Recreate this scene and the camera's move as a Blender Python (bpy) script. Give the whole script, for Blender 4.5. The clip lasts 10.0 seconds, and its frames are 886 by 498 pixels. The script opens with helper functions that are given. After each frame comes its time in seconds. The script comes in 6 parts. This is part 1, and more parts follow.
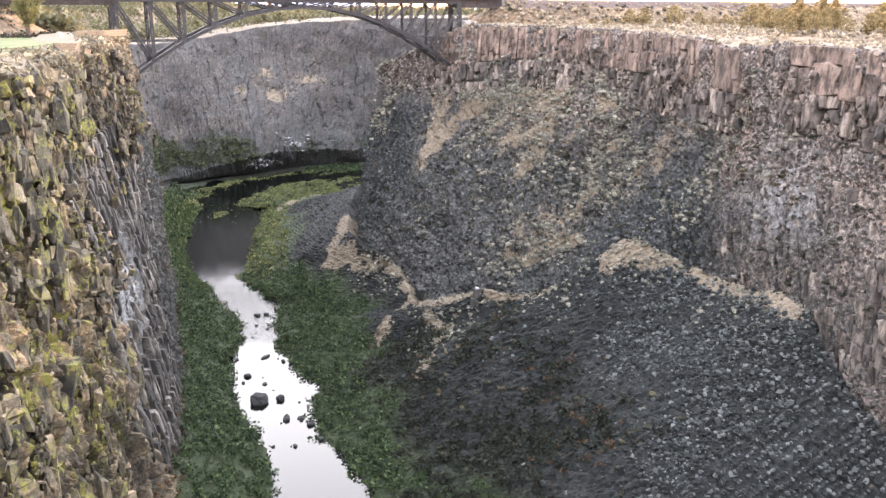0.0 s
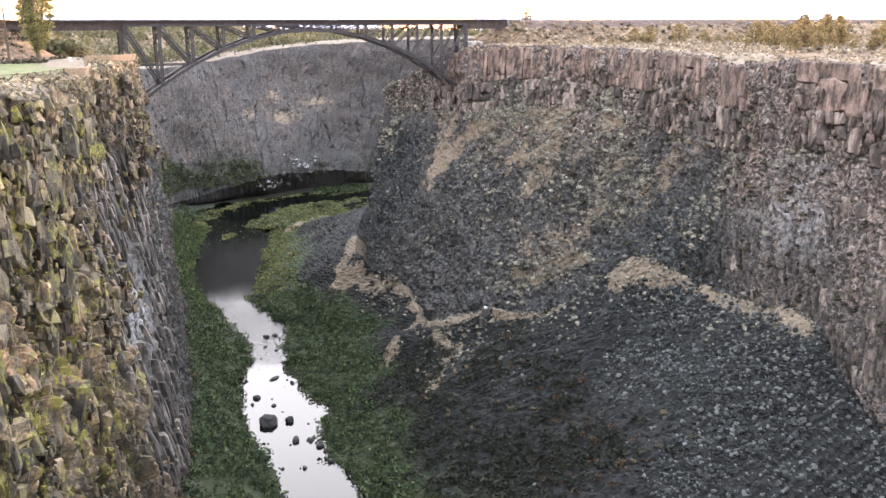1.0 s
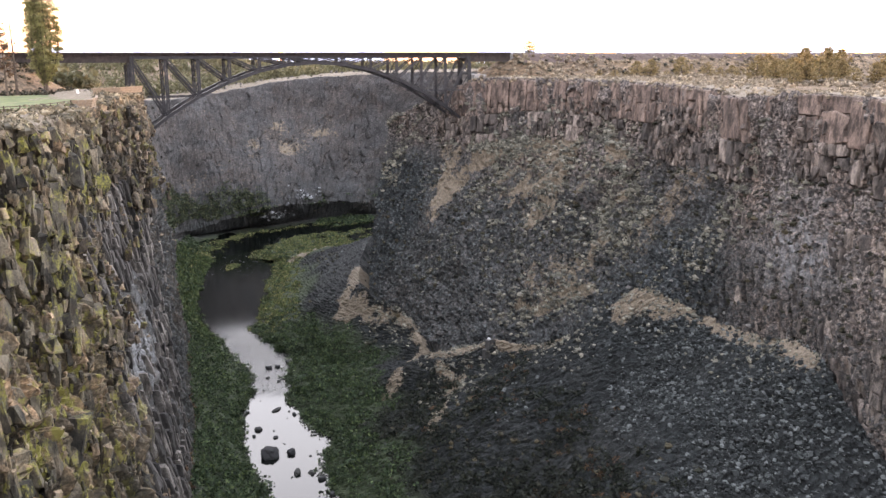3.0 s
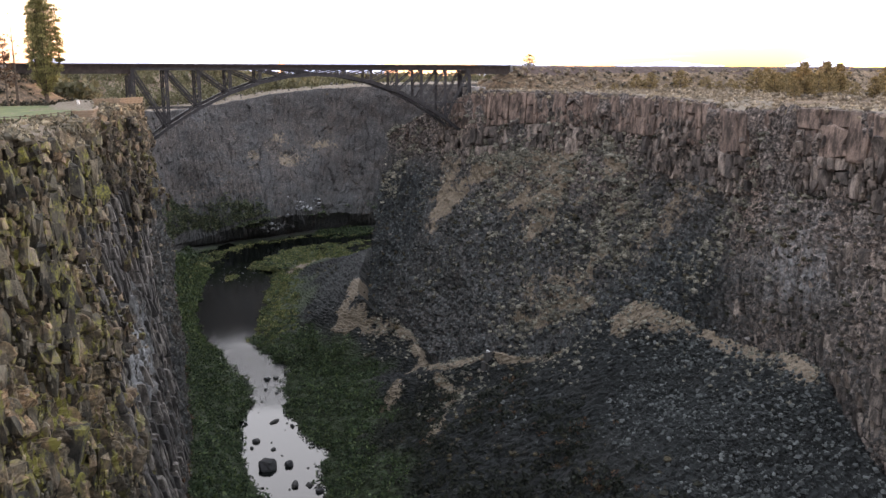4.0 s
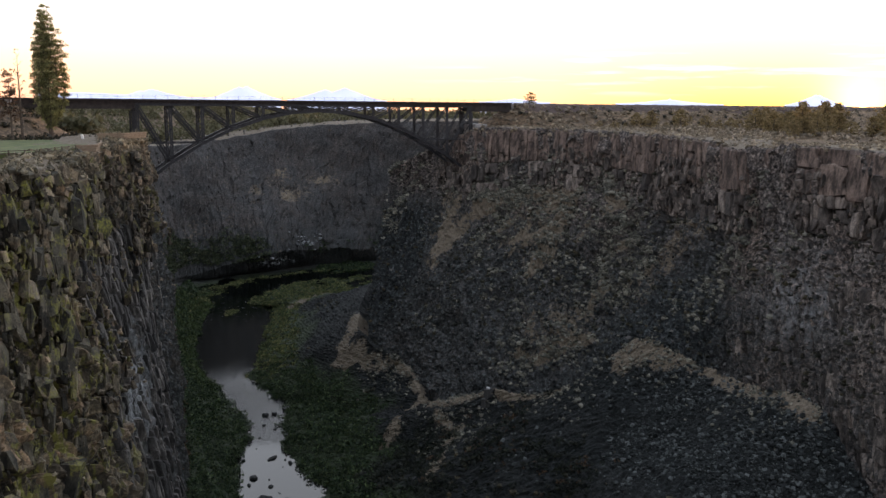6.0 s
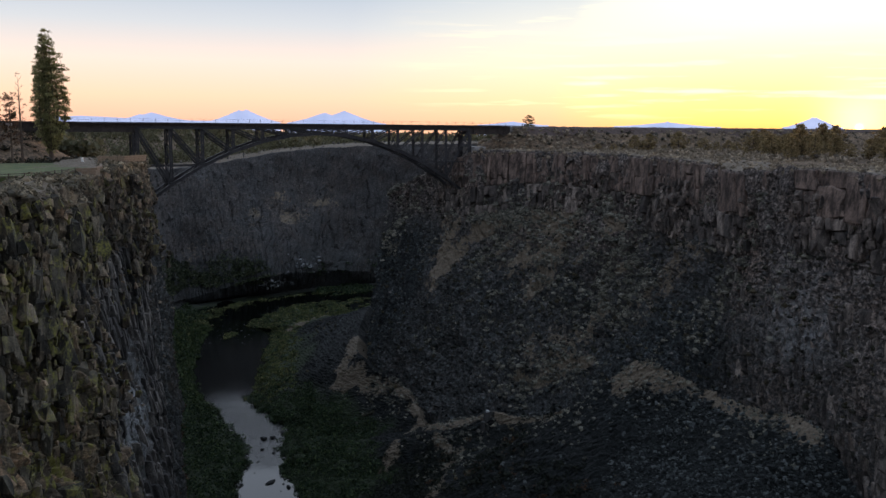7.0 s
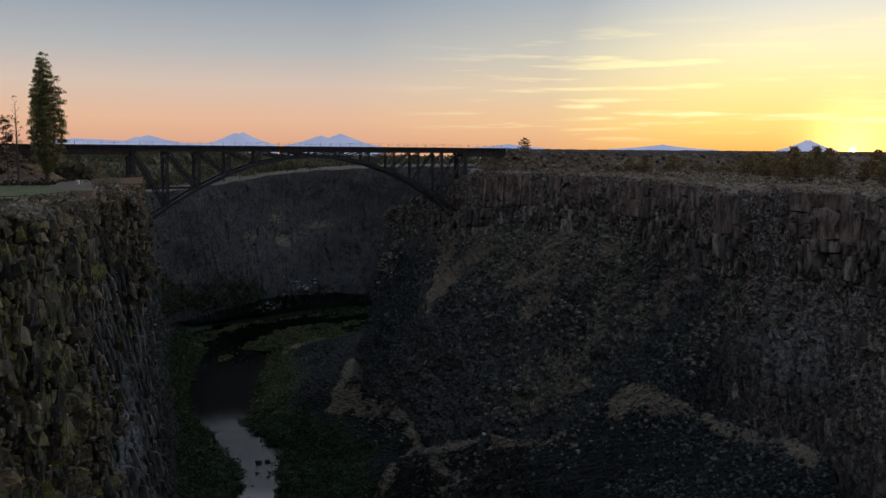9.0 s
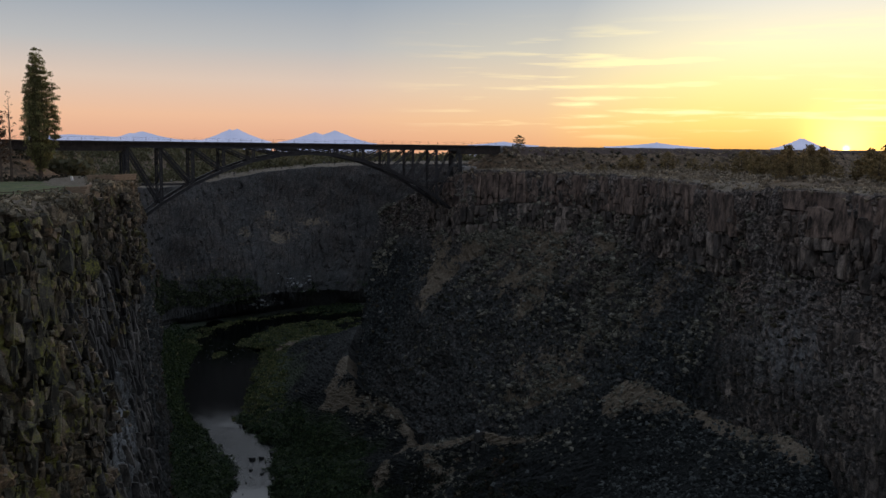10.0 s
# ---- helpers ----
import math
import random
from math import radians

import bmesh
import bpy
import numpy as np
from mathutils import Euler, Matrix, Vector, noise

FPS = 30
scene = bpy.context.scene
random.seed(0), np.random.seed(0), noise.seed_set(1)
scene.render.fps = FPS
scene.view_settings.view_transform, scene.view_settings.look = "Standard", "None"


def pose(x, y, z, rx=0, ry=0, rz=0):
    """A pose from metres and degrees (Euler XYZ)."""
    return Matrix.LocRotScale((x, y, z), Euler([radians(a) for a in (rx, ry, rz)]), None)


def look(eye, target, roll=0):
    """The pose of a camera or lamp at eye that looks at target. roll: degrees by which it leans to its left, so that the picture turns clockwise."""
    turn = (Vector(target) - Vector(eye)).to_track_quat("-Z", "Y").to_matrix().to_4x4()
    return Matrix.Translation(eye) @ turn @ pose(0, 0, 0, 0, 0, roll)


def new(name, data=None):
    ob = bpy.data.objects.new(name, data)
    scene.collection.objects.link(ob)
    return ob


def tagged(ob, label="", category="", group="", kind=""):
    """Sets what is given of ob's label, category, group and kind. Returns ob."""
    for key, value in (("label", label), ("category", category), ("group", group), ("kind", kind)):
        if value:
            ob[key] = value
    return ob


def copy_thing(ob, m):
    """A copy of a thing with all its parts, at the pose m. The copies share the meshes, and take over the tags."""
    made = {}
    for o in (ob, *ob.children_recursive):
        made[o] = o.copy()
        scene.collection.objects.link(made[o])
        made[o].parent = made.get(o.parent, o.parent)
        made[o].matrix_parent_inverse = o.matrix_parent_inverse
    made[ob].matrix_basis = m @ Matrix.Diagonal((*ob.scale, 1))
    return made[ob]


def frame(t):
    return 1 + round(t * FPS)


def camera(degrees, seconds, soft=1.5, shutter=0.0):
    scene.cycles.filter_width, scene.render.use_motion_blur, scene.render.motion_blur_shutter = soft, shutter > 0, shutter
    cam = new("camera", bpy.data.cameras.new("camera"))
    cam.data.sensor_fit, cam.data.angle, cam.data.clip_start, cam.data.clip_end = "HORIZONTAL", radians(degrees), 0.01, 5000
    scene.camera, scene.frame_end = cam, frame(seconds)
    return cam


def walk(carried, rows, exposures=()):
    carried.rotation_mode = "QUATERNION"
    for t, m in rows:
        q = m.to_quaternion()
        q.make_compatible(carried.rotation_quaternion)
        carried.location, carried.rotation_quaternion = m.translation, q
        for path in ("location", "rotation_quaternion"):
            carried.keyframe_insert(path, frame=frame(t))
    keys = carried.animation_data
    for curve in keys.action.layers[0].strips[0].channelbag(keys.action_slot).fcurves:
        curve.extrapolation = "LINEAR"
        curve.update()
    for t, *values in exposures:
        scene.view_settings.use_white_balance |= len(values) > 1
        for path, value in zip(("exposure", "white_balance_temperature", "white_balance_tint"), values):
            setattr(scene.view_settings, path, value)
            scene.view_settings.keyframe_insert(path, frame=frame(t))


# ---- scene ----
import itertools

# The camera stands on a high crossing over the canyon and slowly tilts up.
cam = camera(55.86, 10.0)
EYE = (0.0, 0.0, 98.0)
PATH = (
    (0.0, -0.023, -16.721, 0.618), (0.5, 0.169, -16.036, 0.375), (1.0, 0.556, -15.379, -0.096), (1.5, 0.837, -14.842, -0.360),
    (2.0, 0.811, -14.280, -0.195), (2.5, 0.799, -13.725, -0.102), (4.0, 0.738, -12.434, 0.240), (4.5, 0.718, -11.997, 0.425),
    (5.0, 0.763, -11.457, 0.619), (5.5, 0.787, -10.761, 0.615), (7.0, 0.759, -8.445, 0.525), (7.5, 0.631, -7.859, 0.478),
    (8.0, 0.585, -7.454, 0.484), (8.5, 0.595, -7.072, 0.478), (9.0, 0.500, -6.920, 0.520), (9.5, 0.263, -7.030, 0.593),
    (10.0, 0.112, -7.100, 0.713))


def aim(yaw, pitch, roll):
    a, b = radians(yaw), radians(pitch)
    ahead = Vector((-math.sin(a) * math.cos(b), math.cos(a) * math.cos(b), math.sin(b)))
    return look(EYE, Vector(EYE) + ahead, roll)


EXPOSURES = ((0.0, 4.05, 6900, 18), (1.0, 3.75, 6900, 18), (1.5, 3.55, 6900, 18), (2.5, 3.5, 6850, 18), (4.0, 2.5, 6800, 16), (4.5, 2.48, 6750, 15), (5.0, 2.5, 6700, 14), (5.5, 2.0, 6600, 13), (7.0, 0.7, 5800, 10), (7.5, 0.36, 5550, 10), (8.0, 0.1, 5650, 10), (8.5, 0.02, 5800, 10), (9.0, -0.04, 5950, 10), (10.0, 0.06, 6050, 10))
walk(cam, [(t, aim(y, p, r)) for t, y, p, r in PATH], EXPOSURES)

# ---- node helpers ----
def noise_node(nt, scale, detail=6, rough=0.6, stretch=(1, 1, 1)):
    co = nt.nodes.new("ShaderNodeTexCoord")
    mp = nt.nodes.new("ShaderNodeMapping")
    mp.inputs["Scale"].default_value = stretch
    tx = nt.nodes.new("ShaderNodeTexNoise")
    tx.inputs["Scale"].default_value, tx.inputs["Detail"].default_value, tx.inputs["Roughness"].default_value = scale, detail, rough
    nt.links.new(co.outputs["Object"], mp.inputs["Vector"])
    nt.links.new(mp.outputs[0], tx.inputs["Vector"])
    return tx.outputs["Fac"]


def ramp(nt, fac, stops):
    r = nt.nodes.new("ShaderNodeValToRGB")
    els = r.color_ramp.elements
    while len(els) < len(stops):
        els.new(0.5)
    for e, (at, col) in zip(els, stops):
        e.position, e.color = at, (*col, 1) if len(col) == 3 else col
    nt.links.new(fac, r.inputs["Fac"])
    return r.outputs["Color"]


def mix(nt, fac, a, b, blend="MIX"):
    n = nt.nodes.new("ShaderNodeMix")
    n.data_type, n.blend_type = "RGBA", blend
    for sock, v in ((n.inputs["Factor"], fac), (n.inputs["A"], a), (n.inputs["B"], b)):
        if isinstance(v, (int, float)):
            sock.default_value = v if sock.type == "VALUE" else (v, v, v, 1)
        elif isinstance(v, tuple):
            sock.default_value = (*v, 1)
        else:
            nt.links.new(v, sock)
    return n.outputs["Result"]


def math_node(nt, op, a, b=0.0):
    n = nt.nodes.new("ShaderNodeMath")
    n.operation = op
    for sock, v in zip(n.inputs, (a, b)):
        if isinstance(v, (int, float)):
            sock.default_value = v
        else:
            nt.links.new(v, sock)
    return n.outputs[0]


def attribute(nt, name):
    n = nt.nodes.new("ShaderNodeAttribute")
    n.attribute_name = name
    return n.outputs["Fac"]


def bump(nt, bsdf, height, strength, distance):
    b = nt.nodes.new("ShaderNodeBump")
    b.inputs["Strength"].default_value, b.inputs["Distance"].default_value = strength, distance
    nt.links.new(height, b.inputs["Height"])
    nt.links.new(b.outputs[0], bsdf.inputs["Normal"])


# ---- world and sun ----
SUN_AZ, SUN_EL = 25.4, 1.2


def build_world():
    """Sunset sky: the physical sky under dusk haze, warm towards the sun and dim pink away from it, with thin streaks
    of cloud and an added bright band above the view.
    """
    world = bpy.data.worlds.new("world")
    scene.world = world
    world.use_nodes = True
    nt = world.node_tree
    nt.nodes.clear()
    out = nt.nodes.new("ShaderNodeOutputWorld")
    bg = nt.nodes.new("ShaderNodeBackground")
    sky = nt.nodes.new("ShaderNodeTexSky")
    sky.sky_type = "NISHITA"
    sky.sun_disc = False
    sky.sun_elevation, sky.sun_rotation = radians(SUN_EL), radians(SUN_AZ)
    sky.altitude, sky.air_density, sky.dust_density, sky.ozone_density = 800, 1.0, 2.0, 2.0
    co = nt.nodes.new("ShaderNodeTexCoord").outputs["Generated"]
    sep = nt.nodes.new("ShaderNodeSeparateXYZ")
    nt.links.new(co, sep.inputs[0])
    up = sep.outputs["Z"]
    dot = nt.nodes.new("ShaderNodeVectorMath")
    dot.operation = "DOT_PRODUCT"
    nt.links.new(co, dot.inputs[0])
    dot.inputs[1].default_value = (math.sin(radians(SUN_AZ)), math.cos(radians(SUN_AZ)), 0.0012)
    near = dot.outputs["Value"]
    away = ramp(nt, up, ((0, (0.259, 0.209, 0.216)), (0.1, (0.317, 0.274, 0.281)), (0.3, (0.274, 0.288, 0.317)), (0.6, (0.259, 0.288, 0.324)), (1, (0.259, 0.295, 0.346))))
    # brighter again at 0.28-0.46, above the view: added to whiten the river's reflection
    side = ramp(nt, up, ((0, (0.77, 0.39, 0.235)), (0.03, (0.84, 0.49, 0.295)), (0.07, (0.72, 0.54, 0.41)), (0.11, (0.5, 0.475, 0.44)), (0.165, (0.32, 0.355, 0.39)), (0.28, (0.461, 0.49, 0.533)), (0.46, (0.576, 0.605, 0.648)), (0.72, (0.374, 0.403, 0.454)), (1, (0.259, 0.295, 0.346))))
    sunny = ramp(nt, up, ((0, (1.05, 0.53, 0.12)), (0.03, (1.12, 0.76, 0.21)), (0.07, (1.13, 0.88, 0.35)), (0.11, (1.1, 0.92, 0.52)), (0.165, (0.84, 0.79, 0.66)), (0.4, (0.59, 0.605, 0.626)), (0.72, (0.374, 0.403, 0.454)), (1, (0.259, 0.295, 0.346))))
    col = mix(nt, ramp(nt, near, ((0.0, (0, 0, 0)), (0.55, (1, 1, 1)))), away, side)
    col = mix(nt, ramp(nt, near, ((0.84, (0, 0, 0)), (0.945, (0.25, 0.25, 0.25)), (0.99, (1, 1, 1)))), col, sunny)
    glow = math_node(nt, "MULTIPLY", math_node(nt, "POWER", math_node(nt, "MAXIMUM", near, 0.0), 1500.0), 1.6)
    disc = math_node(nt, "MULTIPLY", math_node(nt, "POWER", math_node(nt, "MAXIMUM", near, 0.0), 300000.0), 8.0)
    col = mix(nt, 1.0, col, mix(nt, 1.0, (1.0, 0.62, 0.16), math_node(nt, "ADD", glow, disc), "MULTIPLY"), "ADD")
    # thin streaks, drawn out along the horizon
    mp = nt.nodes.new("ShaderNodeMapping")
    mp.inputs["Scale"].default_value = (8, 8, 110)
    nt.links.new(co, mp.inputs["Vector"])
    tx = nt.nodes.new("ShaderNodeTexNoise")
    tx.inputs["Scale"].default_value, tx.inputs["Detail"].default_value = 1.0, 5
    nt.links.new(mp.outputs[0], tx.inputs["Vector"])
    streak = ramp(nt, tx.outputs["Fac"], ((0.54, (0, 0, 0)), (0.68, (1, 1, 1))))
    band = ramp(nt, up, ((0.005, (0, 0, 0)), (0.03, (0.85, 0.85, 0.85)), (0.1, (0.6, 0.6, 0.6)), (0.15, (0, 0, 0))))
    streak = math_node(nt, "MULTIPLY", math_node(nt, "MULTIPLY", streak, band), ramp(nt, near, ((0.86, (0, 0, 0)), (0.95, (1, 1, 1)))))
    lit = mix(nt, ramp(nt, near, ((0.86, (0, 0, 0)), (0.97, (1, 1, 1)))), (0.95, 0.68, 0.42), (1.35, 1.1, 0.5))
    col = mix(nt, streak, col, lit)
    col = mix(nt, 1.0, col, mix(nt, 1.0, sky.outputs[0], 0.006, "MULTIPLY"), "ADD")
    bg.inputs["Strength"].default_value = 1.0
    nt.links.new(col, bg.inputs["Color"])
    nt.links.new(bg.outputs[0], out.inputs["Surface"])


build_world()
sun = new("sun", bpy.data.lights.new("sun", "SUN"))
sun.data.energy, sun.data.angle, sun.data.color = 0.75, radians(0.6), (1.0, 0.55, 0.25)
_a, _e = radians(SUN_AZ), radians(SUN_EL)
sun.matrix_world = look((0, 0, 0), (-math.sin(_a) * math.cos(_e), -math.cos(_a) * math.cos(_e), -math.sin(_e)))


# ---- noise on arrays ----
def hash3(i, j, k, seed):
    h = (i * 374761393 + j * 668265263 + k * 2147483647 % 1000003 * 1274126177 + seed * 974634777) & 0xFFFFFFFF
    h = ((h ^ (h >> 13)) * 1274126177) & 0xFFFFFFFF
    h = ((h ^ (h >> 15)) * 2246822519) & 0xFFFFFFFF
    return ((h ^ (h >> 16)) & 0xFFFFFF) / float(0xFFFFFF)


def vnoise(p, size, seed=0):
    """Smooth value noise in -1..1 at points p (n, 3)."""
    q = np.asarray(p, float) / size
    c = np.floor(q).astype(np.int64)
    f = q - c
    f = f * f * (3 - 2 * f)
    total = 0
    for dx in (0, 1):
        for dy in (0, 1):
            for dz in (0, 1):
                w = (f[:, 0] if dx else 1 - f[:, 0]) * (f[:, 1] if dy else 1 - f[:, 1]) * (f[:, 2] if dz else 1 - f[:, 2])
                total = total + w * hash3(c[:, 0] + dx, c[:, 1] + dy, c[:, 2] + dz, seed)
    return total * 2 - 1


def fbm(p, size, octaves=4, seed=0):
    return sum(vnoise(p, size / 2**o, seed + o) * 0.5**o for o in range(octaves))


def cells(u, v, seed=0):
    """Jittered cells in the plane: for the nearest cell a random number and the place within it, and the gap between the two nearest."""
    iu, iv = np.floor(u).astype(np.int64), np.floor(v).astype(np.int64)
    best, second, ident = np.full(u.shape, 9.0), np.full(u.shape, 9.0), np.zeros(u.shape)
    ou, ov, tilt, lean = (np.zeros(u.shape) for _ in range(4))
    zero = np.zeros_like(iu)
    for du in (-1, 0, 1):
        for dv in (-1, 0, 1):
            a, b = iu + du, iv + dv
            px = a + 0.5 + 0.8 * (hash3(a, b, zero, seed) - 0.5)
            py = b + 0.5 + 0.8 * (hash3(a, b, zero + 1, seed) - 0.5)
            d = np.hypot(u - px, v - py)
            near = d < best
            second = np.where(near, best, np.minimum(second, d))
            ident = np.where(near, hash3(a, b, zero + 2, seed), ident)
            tilt = np.where(near, hash3(a, b, zero + 3, seed) - 0.5, tilt)
            lean = np.where(near, hash3(a, b, zero + 4, seed) - 0.5, lean)
            ou, ov = np.where(near, u - px, ou), np.where(near, v - py, ov)
            best = np.where(near, d, best)
    return ident, second - best, ou * tilt * 2 + ov * lean * 2


def step(a, b, x):
    t = np.clip((x - a) / (b - a), 0, 1)
    return t * t * (3 - 2 * t)


# ---- meshes ----
def mesh_object(name, verts, faces, material, smooth=False, attributes=()):
    me = bpy.data.meshes.new(name)
    verts, faces = np.asarray(verts, np.float32), np.asarray(faces, np.int32)
    n, k = faces.shape
    me.vertices.add(len(verts))
    me.vertices.foreach_set("co", verts.ravel())
    me.loops.add(n * k)
    me.loops.foreach_set("vertex_index", faces.ravel())
    me.polygons.add(n)
    me.polygons.foreach_set("loop_start", np.arange(n, dtype=np.int32) * k)
    me.polygons.foreach_set("loop_total", np.full(n, k, np.int32))
    me.polygons.foreach_set("use_smooth", np.full(n, smooth))
    for key, values in attributes:
        me.attributes.new(key, "FLOAT", "POINT").data.foreach_set("value", np.asarray(values, np.float32))
    me.update(calc_edges=True)
    me.validate()
    me.materials.append(material)
    return new(name, me)


def grid_faces(rows, cols):
    i = np.arange((rows - 1) * (cols - 1))
    a = i // (cols - 1) * cols + i % (cols - 1)
    return np.stack([a, a + 1, a + cols + 1, a + cols], -1)


def spline(points, n, focus=None):
    """n points spread in the index along a smooth curve through the given ones; focus: first and last index and the share of points between them."""
    p = np.asarray(points, float)
    if focus:
        a, b, share = focus
        f, e = np.linspace(0, 1, n), (1 - share) * a / (a + len(p) - 1 - b)
        t = np.interp(f, (0, e, e + share, 1), (0, a, b, len(p) - 1))
    else:
        t = np.linspace(0, len(p) - 1, n)
    i = np.minimum(t.astype(int), len(p) - 2)
    f = (t - i)[:, None]
    p0, p1, p2, p3 = p[np.maximum(i - 1, 0)], p[i], p[i + 1], p[np.minimum(i + 2, len(p) - 1)]
    return 0.5 * (2 * p1 + (p2 - p0) * f + (2 * p0 - 5 * p1 + 4 * p2 - p3) * f**2 + (3 * p1 - p0 - 3 * p2 + p3) * f**3)


def loft(guides, cols, rows, focus=None, shore=None):
    """A sheet through guide lines: rows[k] strips between guide k and k + 1. Gives points (r, c, 3) and each row's place among the guides."""
    lines = [spline(g, cols, focus) for g in guides]
    if shore:
        lines = [follow_shore(line, shore) if np.all(np.abs(line[:, 2]) < 3.5) else line for line in lines]
    sheet, level = [], []
    for k, n in enumerate(rows):
        for j in range(n):
            f = j / n
            sheet.append(lines[k] * (1 - f) + lines[k + 1] * f)
            level.append(k + f)
    sheet.append(lines[-1])
    level.append(len(rows))
    return np.array(sheet), np.array(level)


def follow_shore(line, shore):
    """The line moved sideways so that it keeps to the water's edge: x as a function of y, easing off before its first point."""
    ys, xs = np.array([p[1] for p in shore]), np.array([p[0] for p in shore])
    y = line[:, 1]
    inset = line[:, 2].mean() * 2.2
    first = xs[0] - np.interp(ys[0], *[a[np.argsort(y)] for a in (y, line[:, 0])])
    out = line.copy()
    out[:, 0] = np.where(y < ys[0], line[:, 0] + first, np.where(y > ys[-1], line[:, 0], np.interp(y, ys, xs) + inset * shore[0][2]))
    return out


def sheet_normals(s):
    du, dv = np.gradient(s, axis=1), np.gradient(s, axis=0)
    n = np.cross(du, dv)
    return n / (np.linalg.norm(n, axis=-1, keepdims=True) + 1e-9)


# ---- materials ----
def material(name):
    m = bpy.data.materials.new(name)
    m.use_nodes = True
    nt = m.node_tree
    bsdf = nt.nodes["Principled BSDF"]
    return m, nt, bsdf


def rock_material(name, dark, mid, light, lichen=0.0, stain=0.0, pieces=False, rough=1.0):
    """Basalt: tones at three scales; the sheet's own masks bring dry grass, rusty soil, pale stain and lichen."""
    m, nt, bsdf = material(name)
    tone = mix(nt, 0.5, noise_node(nt, 0.25, 5), noise_node(nt, 1.6, 8, 0.7))
    col = ramp(nt, tone, ((0.3, dark), (0.52, mid), (0.72, light)))
    grain = noise_node(nt, 4.5, 6, 0.75)
    col = mix(nt, 0.9 * rough, col, ramp(nt, grain, ((0.33, (0.18, 0.18, 0.18)), (0.68, (0.76, 0.75, 0.73)))), "OVERLAY")
    # strong random specks: shade of small crevices put into the colour
    speck = noise_node(nt, 1.3, 7, 0.75)
    col = mix(nt, rough, col, ramp(nt, speck, ((0.38, (0.1, 0.1, 0.105)), (0.49, (0.66, 0.66, 0.66)), (0.62, (2.3, 2.26, 2.2)))), "MULTIPLY")
    if pieces:
        col = mix(nt, 1.0, col, ramp(nt, attribute(nt, "piece"), ((0.25, (0.38, 0.39, 0.4)), (0.5, (0.9, 0.89, 0.84)), (0.66, (1.25, 1.17, 1.0)), (0.8, (1.8, 1.5, 1.22)))), "MULTIPLY")
    warm = ramp(nt, noise_node(nt, 0.08, 3), ((0.42, (0, 0, 0)), (0.62, (1, 1, 1))))
    col = mix(nt, math_node(nt, "MULTIPLY", warm, 0.3), col, mix(nt, 1.0, col, (1.45, 1.1, 0.85), "MULTIPLY"))
    scree = ramp(nt, noise_node(nt, 1.1, 8, 0.75), ((0.36, (0.007, 0.0082, 0.009)), (0.5, (0.03, 0.034, 0.0355)), (0.66, (0.14, 0.15, 0.152))))
    col = mix(nt, attribute(nt, "scree"), col, scree)
    if lichen:
        spots = ramp(nt, noise_node(nt, 0.5, 7, 0.65, (1, 1, 0.35)), ((0.53, (0, 0, 0)), (0.6, (1, 1, 1))))
        col = mix(nt, math_node(nt, "MULTIPLY", spots, math_node(nt, "MULTIPLY", attribute(nt, "lichen"), lichen)), col, (0.25, 0.24, 0.05))
    if stain:
        spots = ramp(nt, noise_node(nt, 0.6, 8, 0.75, (1, 1, 0.3)), ((0.42, (0, 0, 0)), (0.6, (1, 1, 1))))
        col = mix(nt, math_node(nt, "MULTIPLY", spots, math_node(nt, "MULTIPLY", attribute(nt, "stain"), stain)), col, (0.42, 0.43, 0.44))
    turf = ramp(nt, noise_node(nt, 0.9, 7, 0.7), ((0.35, (0.012, 0.02, 0.008)), (0.6, (0.035, 0.048, 0.018)), (0.75, (0.07, 0.075, 0.03))))
    col = mix(nt, attribute(nt, "turf"), col, turf)
    soil = ramp(nt, noise_node(nt, 2.5, 6), ((0.35, (0.12, 0.094, 0.068)), (0.65, (0.25, 0.203, 0.15))))
    edge = math_node(nt, "ADD", attribute(nt, "grass"), math_node(nt, "MULTIPLY", math_node(nt, "SUBTRACT", noise_node(nt, 0.6, 8, 0.7), 0.5), 1.6))
    col = mix(nt, ramp(nt, edge, ((0.45, (0, 0, 0)), (0.6, (1, 1, 1)))), col, soil)
    nt.links.new(col, bsdf.inputs["Base Color"])
    bsdf.inputs["Roughness"].default_value = 0.9
    bump(nt, bsdf, mix(nt, 0.5, grain, noise_node(nt, 2.2, 8, 0.7)), 0.8, 0.35)
    return m


def plain_material(name, a, b, scale=2.0, rough=0.85, metal=0.0, relief=0.3):
    m, nt, bsdf = material(name)
    n = noise_node(nt, scale, 6)
    nt.links.new(ramp(nt, n, ((0.35, a), (0.65, b))), bsdf.inputs["Base Color"])
    bsdf.inputs["Roughness"].default_value, bsdf.inputs["Metallic"].default_value = rough, metal
    if relief:
        bump(nt, bsdf, n, relief, 0.1)
    return m


